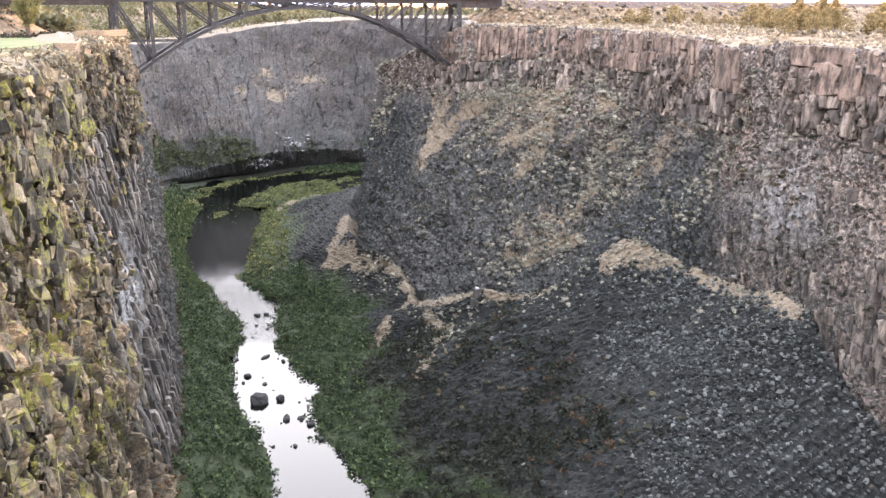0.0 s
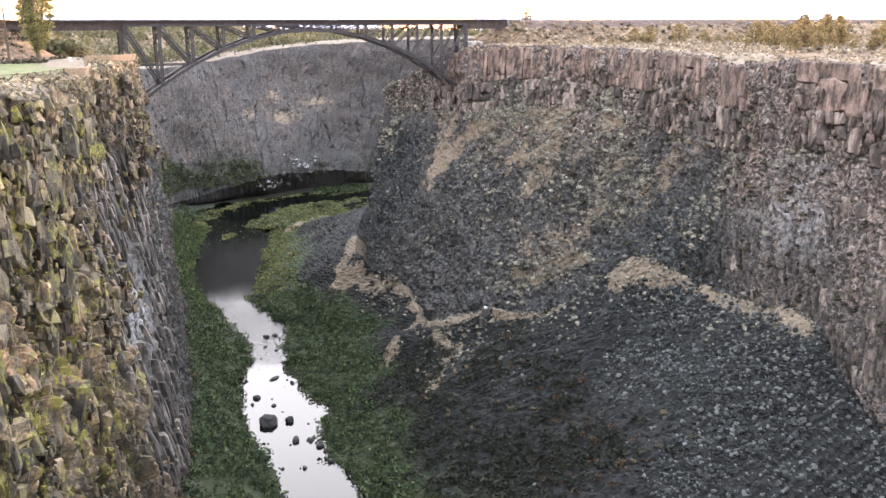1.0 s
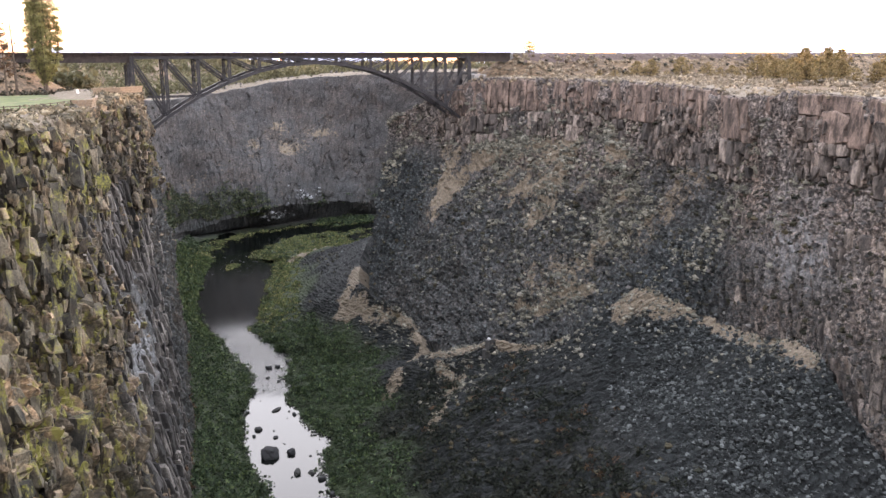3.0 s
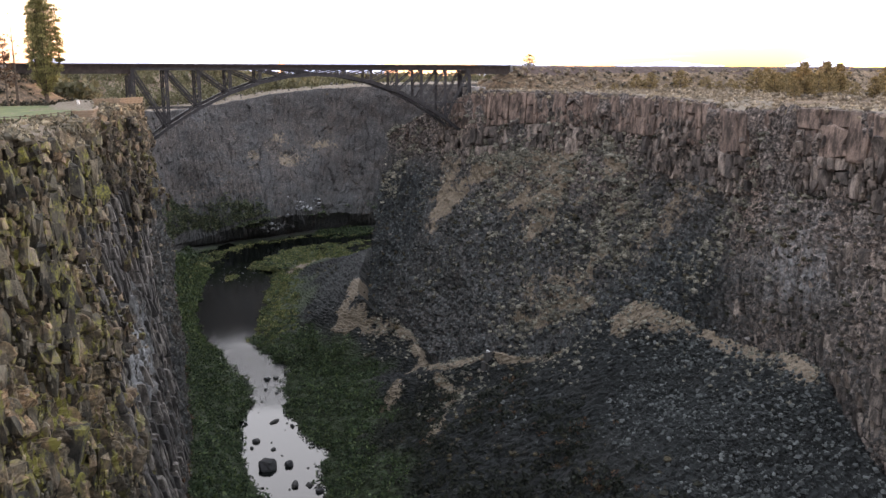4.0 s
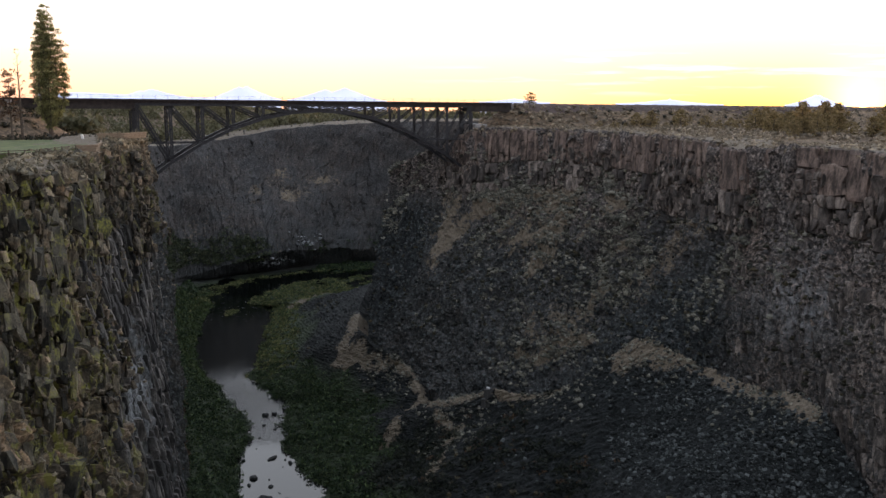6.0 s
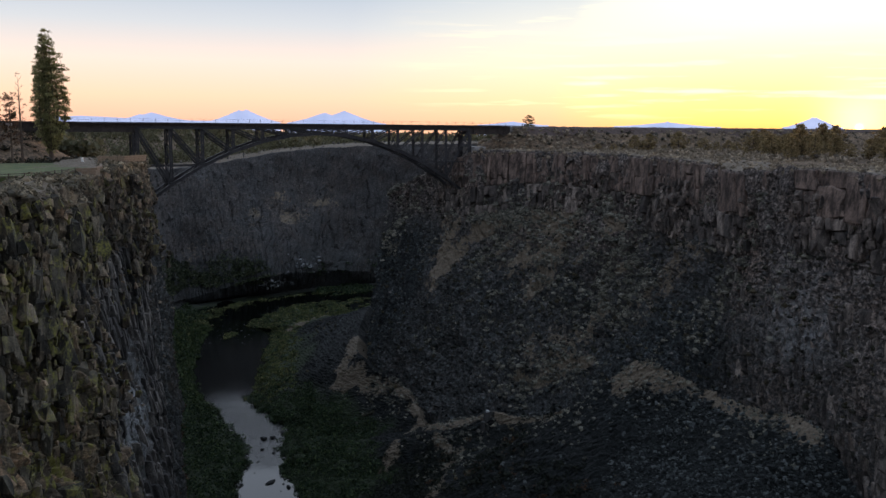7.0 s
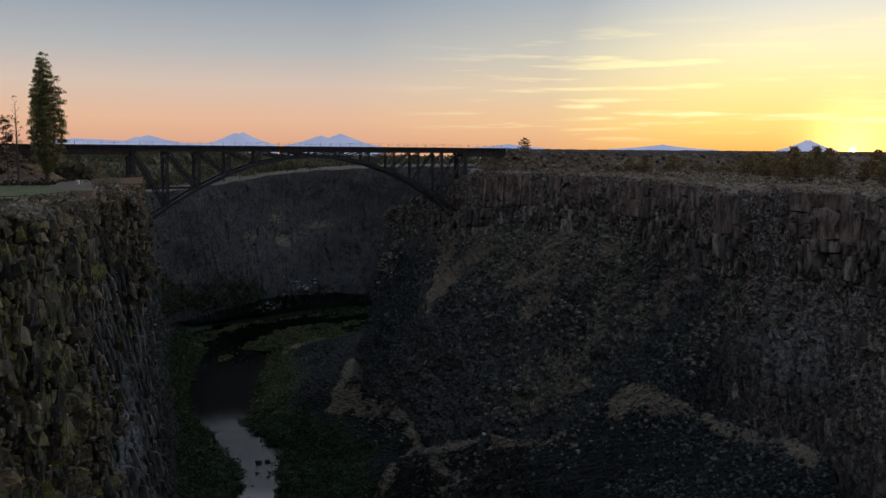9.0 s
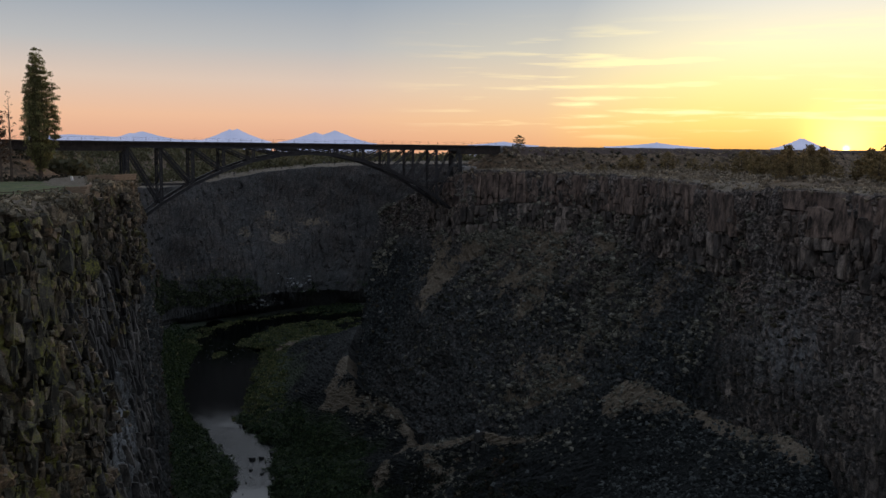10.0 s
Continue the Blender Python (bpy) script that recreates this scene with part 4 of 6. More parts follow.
def fields():
    """Stones, shrubs and grass on the slopes and banks."""
    stones = stone_shapes(12, 5)
    tuft, tf = mound_shapes(12, 9, 7, 0.24)
    bush, bf = clump_shapes(10, 46, 8, 0.17, 0.8), leaf_faces(46)
    shrub, sf = clump_shapes(10, 28, 10, 0.22, 0.85), leaf_faces(28)
    blade, gf = clump_shapes(8, 14, 9, 0.42, 0.35, 1.0), leaf_faces(14)
    # scree ridge
    _, v, n = SHEETS["scree_slope"]
    x, y, z = v[..., 0], v[..., 1], v[..., 2]
    p = v.reshape(-1, 3)
    blot = fbm(p, 18, 3, 61).reshape(z.shape)
    view = step(80, 100, y)
    low = step(9 + 5 * blot, 4 + 5 * blot, z)
    rocky = step(108, 122, y) * (1 - low) * (0.08 + 1.8 * step(30, 44, x) * step(205, 180, y)) * (0.25 + step(-0.1, 0.5, blot + 0.7 * step(30, 50, x) - 0.3 * step(20, 5, x)))
    rocky = rocky * (1 - 0.92 * TURFY["scree_slope"])
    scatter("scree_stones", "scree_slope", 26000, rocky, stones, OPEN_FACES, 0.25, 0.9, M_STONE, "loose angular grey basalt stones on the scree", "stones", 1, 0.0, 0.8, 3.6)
    near_bank = view * low * step(-1.0, 0.0, z)
    scatter("bank_shrubs", "scree_slope", 1800, near_bank * step(300, 270, y), bush, bf, 0.8, 2.9, M_BANK, "dense dark green willow shrubs along the river bank", "shrubs", 2)
    bar_ = step(275, 310, y) * step(7, 2, z) * step(-1, -0.2, z) * (1 - 0.95 * patches(v, ((-73, 382, 5, 6, 12), (-66, 398, 5, 6, 12))))
    scatter("meadow_grass", "scree_slope", 4500, bar_, blade, gf, 0.6, 1.7, M_MEADOW, "yellow green grass and reeds on the river bar", "grass", 3)
    scatter("bar_shrubs", "scree_slope", 600, bar_, shrub, sf, 0.8, 2.0, M_BANK, "green shrubs on the river bar", "shrubs", 4)
    high = view * (1 - low) * step(-0.1, 0.5, fbm(p, 11, 3, 63).reshape(z.shape))
    scatter("scree_scrub", "scree_slope", 700, (high + 0.6 * step(35, 10, x) * step(215, 190, y)) * view * (1 - low) * step(30, 12, z), tuft, tf, 0.4, 1.5, M_SCRUB, "dull brown and olive scrub on the scree", "shrubs", 5)
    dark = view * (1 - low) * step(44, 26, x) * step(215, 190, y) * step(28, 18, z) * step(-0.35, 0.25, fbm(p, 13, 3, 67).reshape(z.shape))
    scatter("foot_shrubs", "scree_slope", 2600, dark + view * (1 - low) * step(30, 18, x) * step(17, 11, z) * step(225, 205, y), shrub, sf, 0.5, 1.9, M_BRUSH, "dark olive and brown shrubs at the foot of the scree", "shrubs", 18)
    scatter("russet_shrubs", "scree_slope", 150, dark * step(8, 14, z), shrub, sf, 0.5, 1.5, M_RUSSET, "russet autumn shrubs on the lower scree", "shrubs", 19)
    crest = patches(v, ((-20, 253, 14, 10, 5), (0, 215, 19, 12, 6), (30, 200, 31, 14, 7), (46, 189, 41, 12, 6), (64, 160, 40, 10, 5), (0, 200, 15, 9, 7)))
    scatter("ridge_sage", "scree_slope", 1500, crest, tuft, tf, 0.35, 1.1, M_GREYSAGE, "pale sagebrush tufts along the scree crest", "shrubs", 6)
    # north wall slope
    _, v, n = SHEETS["canyon_wall_north"]
    x, y, z = v[..., 0], v[..., 1], v[..., 2]
    p = v.reshape(-1, 3)
    gentle = step(0.25, 0.6, n[..., 2]) * step(86, 78, z) * step(30, 40, z + 12 * step(240, 260, y)) * step(100, 130, y) * step(340, 300, y)
    blot = fbm(p, 14, 4, 65).reshape(z.shape)
    run = np.broadcast_to(along(v), z.shape)
    streak = fbm(np.stack([0.75 * run + 0.66 * z, 0.22 * (0.66 * run - 0.75 * z), 0 * z], -1).reshape(-1, 3), 5.5, 4, 47).reshape(z.shape)
    bare = 1 - np.clip(1.6 * strips(v, ((3.6, (-8.2, 269.9, 47.5), (2.9, 267.2, 59.1), (8, 262, 64.3)), (1.2, (28, 252, 72.3), (34, 247, 73)), (1.2, (38, 241, 72.7), (46, 230, 70.5)), (1.4, (22, 248, 58.5), (26, 246, 62)))), 0, 1)
    gentle = gentle * bare
    stony = 1 - 0.95 * TURFY["canyon_wall_north"]
    clusters = patches(v, ((22.6, 257, 71, 6, 4), (31, 251.5, 72.5, 6, 3), (43, 235, 72.5, 6, 3), (26, 248, 63.6, 7, 5), (28, 241, 58, 7, 5), (28.6, 236.6, 53, 7, 5), (16, 257, 62, 6, 6), (10, 258, 56, 5, 6), (18.6, 226.5, 28, 7, 5), (30, 221, 33, 9, 5), (38, 222, 50, 9, 6), (46, 228, 62, 9, 6)))
    scatter("slope_sage", "canyon_wall_north", 6500, 2.2 * bare * clusters * step(0.1, 0.5, n[..., 2]) + gentle * (0.08 + step(-0.2, 0.4, blot)) * step(150, 200, y) * (0.3 + step(44, 62, z)) * (0.12 + 3.5 * step(0.06, 0.24, streak)), tuft, tf, 0.4, 1.35, M_GREYSAGE, "grey green sagebrush scattered over the steep slope", "shrubs", 7)
    scatter("slope_scrub", "canyon_wall_north", 2600, stony * gentle, tuft, tf, 0.35, 1.2, M_SCRUB, "dark scrub scattered over the steep slope", "shrubs", 8)
    scatter("slope_stones", "canyon_wall_north", 6500, stony * gentle + 0.15 * bare * step(80, 60, z) * step(20, 30, z), stones, OPEN_FACES, 0.2, 1.0, M_STONE_BROWN, "broken basalt stones on the canyon slope", "stones", 9, 0.0, 0.8, 3.0)
    scatter("lower_stones", "canyon_wall_north", 8000, stony * bare * step(66, 50, z) * step(8, 14, z) * step(180, 195, y) * step(330, 300, y), stones, OPEN_FACES, 0.22, 0.95, M_STONE, "dark blue grey stones on the lower canyon slope", "stones", 22, 0.0, 0.8, 3.0)
    rim = step(88.2, 88.9, z) * step(80, 120, y) * step(420, 330, y)
    scatter("rim_sage", "canyon_wall_north", 1500, rim, tuft, tf, 0.5, 1.3, M_SAGE, "pale sagebrush along the canyon rim", "shrubs", 10)
    # south wall: bank shrubs, rim brush
    _, v, n = SHEETS["canyon_wall_south"]
    x, y, z = v[..., 0], v[..., 1], v[..., 2]
    bank = step(13.5, 11.0, z) * step(-0.6, 0.2, z) * step(110, 130, y)
    grassy = bank * step(262, 285, y) * step(10, 7, z)
    scatter("south_bank_grass", "canyon_wall_south", 3000, grassy, blade, gf, 0.6, 1.6, M_SEDGE, "green grass and sedge along the water's edge", "grass", 25)
    bank = bank * (1 - 0.75 * step(262, 285, y))
    scatter("south_bank_shrubs", "canyon_wall_south", 1700, bank, bush, bf, 0.8, 2.8, M_BANK, "dense green shrubs between river and cliff foot", "shrubs", 11)
    scatter("cliff_foot_scrub", "canyon_wall_south", 700, step(18, 14, z) * step(10, 12, z) * step(110, 130, y), tuft, tf, 0.5, 1.3, M_RUSSET, "russet dry brush at the cliff foot", "shrubs", 12)
    rim = (step(86.2, 86.9, z) + 0.9 * step(80, 85, z) * step(0.1, 0.4, n[..., 2])) * step(80, 100, y) * step(260, 230, y)
    scatter("south_rim_brush", "canyon_wall_south", 1250, rim * (1 - step(-23.0, -23.3, np.degrees(np.arctan2(x, y))) * step(160, 166, np.hypot(x, y))), tuft, tf, 0.6, 1.8, M_RIMBRUSH, "pale rabbitbrush along the cliff edge", "shrubs", 13)
    ledge = step(0.35, 0.7, n[..., 2]) * step(20, 60, z) * step(86.5, 84, z) * step(80, 100, y) * step(240, 200, y)
    scatter("ledge_brush", "canyon_wall_south", 500, ledge, tuft, tf, 0.25, 0.7, M_SAGE, "small dry tufts on the cliff ledges", "shrubs", 14)
    # far wall
    _, v, n = SHEETS["canyon_wall_far"]
    x, y, z = v[..., 0], v[..., 1], v[..., 2]
    foot = step(14, 5, z) * step(-0.8, 0.3, z)
    rows = np.arange(z.shape[0])[:, None] / (z.shape[0] - 1)
    strip = step(0.925, 0.95, rows) * step(-0.9, -0.3, z)
    scatter("far_bank_grass", "canyon_wall_far", 1500, strip * step(30, 0, x), blade, gf, 0.7, 1.6, M_MEADOW, "yellow green grass on the strip below the undercut cliff", "grass", 24)
    scatter("far_bank_shrubs", "canyon_wall_far", 900, foot * step(0.885, 0.92, rows) * (step(-84, -74, x) + 0.5 * step(-124, -132, x) * step(440, 420, y)) * step(30, 0, x), shrub, sf, 0.9, 3.0, M_BANK, "dark green shrubs along the far bank", "shrubs", 15)
    scatter("foot_stones", "canyon_wall_far", 700, step(5, 8, z) * step(24, 12, z) * step(-0.1, 0.3, fbm(v.reshape(-1, 3), 22, 3, 71).reshape(z.shape)) * step(30, 0, x) * step(452, 462, y), stones, OPEN_FACES, 0.3, 1.8, M_FOOT, "pale broken stones at the foot of the far wall", "stones", 20, 0.0, 0.8, 2.0)
    scatter("undercut_brush", "canyon_wall_far", 260, step(8, 11, z) * step(19, 12, z) * step(0.05, 0.3, fbm(v.reshape(-1, 3), 16, 3, 72).reshape(z.shape)) * step(30, 0, x), shrub, sf, 0.7, 1.9, M_BANK, "green brush along the foot of the far wall", "shrubs", 21)
    ragged = 7 * fbm(v.reshape(-1, 3), 14, 3, 73).reshape(z.shape)
    hang = step(392, 412, y) * step(512, 486, y) * step(-98, -112, x) * step(8, 11, z) * step(27, 17, z + ragged)
    scatter("hanging_brush", "canyon_wall_far", 1200, hang, shrub, sf, 0.9, 2.7, M_HANG, "green brush hanging over the undercut bank", "shrubs", 16)
    scatter("far_slope_scrub", "canyon_wall_far", 260, step(12, 25, z) * step(40, 0, x), tuft, tf, 0.4, 1.2, M_SCRUB, "scrub dotted over the far canyon wall", "shrubs", 17)


fields()


def ground_height(x, y):
    x, y = np.atleast_1d(np.asarray(x, float)), np.atleast_1d(np.asarray(y, float))
    z, d = plateau(x, y)
    return z, d


def plateau_brush():
    rng = np.random.default_rng(21)
    tuft, tf = mound_shapes(12, 10, 22, 0.24)
    n = 15000
    x, y = rng.uniform(-10, 330, n), rng.uniform(110, 560, n)
    z, d = ground_height(x, y)
    p = np.stack([x, y, 0 * x], -1)
    keep = (d > 2) & (z < 97.6) & (rng.random(n) < 0.8 * step(240, 10, d) + 0.2) & (fbm(p, 25, 3, 23) > -0.35) & (np.arctan2(x, y) < 0.62)
    x, y, z = x[keep], y[keep], z[keep]
    z = z + 0.5
    size = 0.6 + 1.1 * rng.random(len(x)) ** 1.5
    v, f = spread(tuft, tf, np.stack([x, y, z], -1), size, rng.random(len(x)) * 6.28)
    stuff("plateau_sage", v, f, M_SAGE, "pale sagebrush covering the tableland", "shrubs")


plateau_brush()


def embankment_brush():
    """Sage and dry scrub on the side of the railway embankment."""
    rng = np.random.default_rng(27)
    c, k = math.cos(radians(BRIDGE_TURN)), math.sin(radians(BRIDGE_TURN))
    for name, count, mat, label in (("embankment_sage", 700, M_SAGE, "pale sagebrush on the railway embankment"), ("embankment_scrub", 160, M_SCRUB, "dark scrub on the railway embankment")):
        s, t = SPAN + rng.uniform(10, 260, count), GAUGE / 2 - rng.uniform(4.5, 24, count)
        x, y = BRIDGE_AT[0] + s * c - t * k, BRIDGE_AT[1] + s * k + t * c
        z, d = ground_height(x, y)
        ok = d > 6
        v, f = spread(*mound_shapes(8, 9, 28, 0.24), np.stack([x, y, z + 0.2], -1)[ok], rng.uniform(0.45, 1.3, ok.sum()), rng.random(ok.sum()) * 6.28)
        stuff(name, v, f, mat, label, "shrubs")


embankment_brush()


# ---- boulders in the river ----
def boulder(name, x, y, z, sx, sy, sz, turn, mat, label, seed):
    bm = bmesh.new()
    bmesh.ops.create_icosphere(bm, subdivisions=3, radius=0.5)
    for v in bm.verts:
        q = v.co * 1.7 + Vector((seed * 3.1, seed, 0))
        k = 1 + 0.45 * noise.noise(q) + 0.22 * noise.noise(q * 2.3) + 0.08 * noise.noise(q * 6)
        v.co = Vector((v.co.x * k, v.co.y * k, v.co.z * k))
        v.co.x = max(min(v.co.x, 0.42 + 0.1 * noise.noise(q * 0.7)), -0.42)
        v.co.z = min(v.co.z, 0.38 + 0.12 * noise.noise(q))
    me = bpy.data.meshes.new(name)
    bm.to_mesh(me)
    bm.free()
    me.materials.append(mat)
    ob = new(name, me)
    ob.matrix_world = pose(x, y, z, 0, 0, turn) @ Matrix.Diagonal((sx, sy, sz, 1))
    tagged(ob, label, "boulder", "boulders in the river")
    return ob


for i, (x, y, sx, sy, sz) in enumerate(((-45.9, 190.3, 5.0, 4.2, 4.4), (-40.7, 191.9, 2.3, 2.0, 2.3), (-37.3, 181.5, 2.8, 1.8, 1.8), (-33.9, 181.8, 1.9, 1.4, 1.3), (-43.1, 173.5, 1.7, 1.3, 1.3),
                                         (-49.9, 217.7, 4.2, 1.3, 1.0), (-44.3, 214.8, 1.3, 1.1, 1.3), (-58.9, 249.7, 2.3, 1.6, 1.5), (-56.4, 250.7, 1.9, 1.4, 1.5), (-53.9, 254.5, 1.6, 1.3, 1.6),
                                         (-47.2, 231.0, 4.0, 3.2, 3.2), (-52.0, 205.0, 2.2, 1.5, 1.6), (-31.0, 179.0, 2.4, 1.5, 1.3), (-46.5, 200.5, 1.6, 1.0, 0.8), (-27.5, 172.0, 1.4, 1.1, 1.2),
                                         (-52.3, 201.0, 1.1, 0.9, 0.9), (-57.5, 241.5, 1.4, 1.0, 0.8), (-29.5, 176.5, 1.0, 0.8, 0.7), (-33.0, 169.0, 1.2, 0.9, 0.9), (-53.5, 238.5, 1.2, 0.9, 0.8), (-38.0, 168.5, 1.0, 0.8, 0.7))):
    size = "large" if sx > 3 else "small"
    boulder("river_boulder", x, y, 0.1 * sz, sx, sy, sz, i * 47 % 180, M_WET, size + " dark wet basalt boulder standing in the river", i)


def rapids():
    rng = np.random.default_rng(31)
    n = 70
    y = rng.uniform(362, 400, n)
    x = -108 - (y - 380) * 0.12 + rng.uniform(-9, 16, n)
    v, f = spread(stone_shapes(6, 32), CUBE_FACES, np.stack([x, y, np.full(n, 0.02)], -1), rng.uniform(0.15, 0.5, n), rng.random(n) * 6, np.tile((1.6, 0.8, 0.5), (n, 1)))
    stuff("riffle_stones", v, f, M_FOOT, "small pale stones breaking the far riffle", "stones")
    n = 55
    a, q = rng.random(n) * 6.28, rng.random(n) ** 0.6
    x, y = -104 + np.cos(a) * q * 2.6, 378 + np.sin(a) * q * 6
    v, f = spread(clump_shapes(6, 14, 34, 0.42, 0.35, 1.0), leaf_faces(14), np.stack([x, y, 0 * x], -1), rng.uniform(0.6, 1.3, n), rng.random(n) * 6)
    stuff("islet_grass", v, f, M_MEADOW, "tuft of yellow green reeds standing in the river", "grass")
    n = 60
    x, y = rng.uniform(-62, -27, n), rng.uniform(165, 255, n)
    keep = np.abs((x + 44) + (y - 205) * 0.38) < 7
    x, y = x[keep], y[keep]
    v, f = spread(stone_shapes(6, 33), CUBE_FACES, np.stack([x, y, 0 * x], -1), rng.uniform(0.25, 0.7, len(x)), rng.random(len(x)) * 6)
    stuff("shallow_stones", v, f, M_WET, "small dark stones breaking the shallow water", "stones")


rapids()


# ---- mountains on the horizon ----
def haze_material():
    """Far mountains are air-light more than rock: a plain backdrop of distance, its blue haze given as emission."""
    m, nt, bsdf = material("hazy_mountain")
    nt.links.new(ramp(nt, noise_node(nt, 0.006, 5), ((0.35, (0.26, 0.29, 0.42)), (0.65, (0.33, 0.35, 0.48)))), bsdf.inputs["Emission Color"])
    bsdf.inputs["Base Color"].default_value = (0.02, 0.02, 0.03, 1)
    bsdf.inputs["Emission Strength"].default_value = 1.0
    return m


M_MOUNT = haze_material()


def mountain(azimuth, width, peaks, base, label):
    """A far volcano: a relief of cones at 4.6 km, as wide and high in the view as the real ones."""
    r = 4600.0
    cols, rows = 80, 14
    v = []
    for j in range(rows):
        for i in range(cols):
            u = i / (cols - 1) * 2 - 1
            a = radians(azimuth + u * width)
            h = base + max([top * max(0.0, 1 - abs(u - c) / w) ** 1.35 for c, w, top in peaks])
            h *= 1 + 0.05 * noise.noise(Vector((u * 9, azimuth, 0)))
            f = j / (rows - 1)
            rr = r + 260 * f
            z = 20 + (h * 1.16 * rr * math.pi / 180 + 78) * f
            z += 6 * f * (1 - f) * noise.noise(Vector((u * 14, f * 5, azimuth)))
            v.append((math.sin(a) * rr, math.cos(a) * rr, z))
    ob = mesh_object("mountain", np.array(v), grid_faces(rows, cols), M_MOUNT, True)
    tagged(ob, label, "mountain", kind="structure")
    ob.name = "backdrop_mountain"


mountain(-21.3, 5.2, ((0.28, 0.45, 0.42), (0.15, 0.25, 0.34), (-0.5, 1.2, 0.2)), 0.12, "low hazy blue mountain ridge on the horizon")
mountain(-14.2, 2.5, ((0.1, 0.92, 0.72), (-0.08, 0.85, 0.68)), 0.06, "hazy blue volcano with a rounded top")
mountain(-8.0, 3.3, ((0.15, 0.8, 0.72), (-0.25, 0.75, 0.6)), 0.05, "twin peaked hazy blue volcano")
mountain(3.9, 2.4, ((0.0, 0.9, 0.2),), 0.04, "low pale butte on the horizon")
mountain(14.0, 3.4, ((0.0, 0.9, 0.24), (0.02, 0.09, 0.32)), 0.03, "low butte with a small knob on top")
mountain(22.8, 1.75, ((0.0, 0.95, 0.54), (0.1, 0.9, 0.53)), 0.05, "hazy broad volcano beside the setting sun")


# ---- trees ----
def branch(bm, a, b, r0, r1, sides=6):
    a, b = Vector(a), Vector(b)
    q = (b - a).to_track_quat("Z", "X").to_matrix().to_4x4()
    bmesh.ops.create_cone(bm, segments=sides, radius1=r0, radius2=r1, depth=(b - a).length, matrix=Matrix.Translation((a + b) / 2) @ q)


def crown_mesh(name, centres, radii, leaves, leaf, seed, mat, parent, upright=0.0):
    """A crown of many small leaves gathered round the ends of the limbs."""
    rng = np.random.default_rng(seed)
    shapes = clump_shapes(8, leaves, seed, leaf, 0.9, upright)
    shapes = [q * (1, 1, 1) - (0, 0, 0.25) for q in shapes]
    centres, radii = np.array(centres), np.array(radii)
    v, f = spread(shapes, leaf_faces(leaves), centres, radii, rng.random(len(centres)) * 6.28)
    ob = mesh_object(name, v, f, mat)
    ob.parent = parent
    return ob


def conifer(name, height, width, seed, mat, label, category, ragged=0.3, bare=0.08):
    rng = np.random.default_rng(seed)
    ob = new(name)
    bm = bmesh.new()
    branch(bm, (0, 0, -0.6), (0.1, 0, height * 0.9), 0.035 * height, 0.008 * height)
    centres, radii = [], []
    n = int(26 + height * 4)
    for i in range(n):
        f = bare + (1 - bare) * (i + rng.random()) / n
        r = width / 2 * min(1.0, (1.02 - f) * 2.4) ** 0.65 * min(1.0, 0.55 + 2.2 * f) * rng.uniform(1 - ragged, 1.12) + 0.12
        a = i * 2.4 + rng.uniform(-0.5, 0.5)
        tip = (math.cos(a) * r, math.sin(a) * r, f * height + rng.uniform(-0.2, 0.3))
        if i % 3 == 0:
            branch(bm, (0, 0, max(f * height - 0.3 * r, 0.2)), tip, 0.05, 0.02, 4)
        for k in (0.55, 0.95):
            centres.append((tip[0] * k, tip[1] * k, tip[2] - 0.1 * (1 - k)))
            radii.append(height * 0.125 * rng.uniform(0.7, 1.3) * (1.15 - 0.45 * f))
    part("trunk", bm, M_BARK, ob)
    crown_mesh("crown", centres, radii, 9, 0.36, seed + 1, mat, ob)
    tagged(ob, label, category)
    return ob


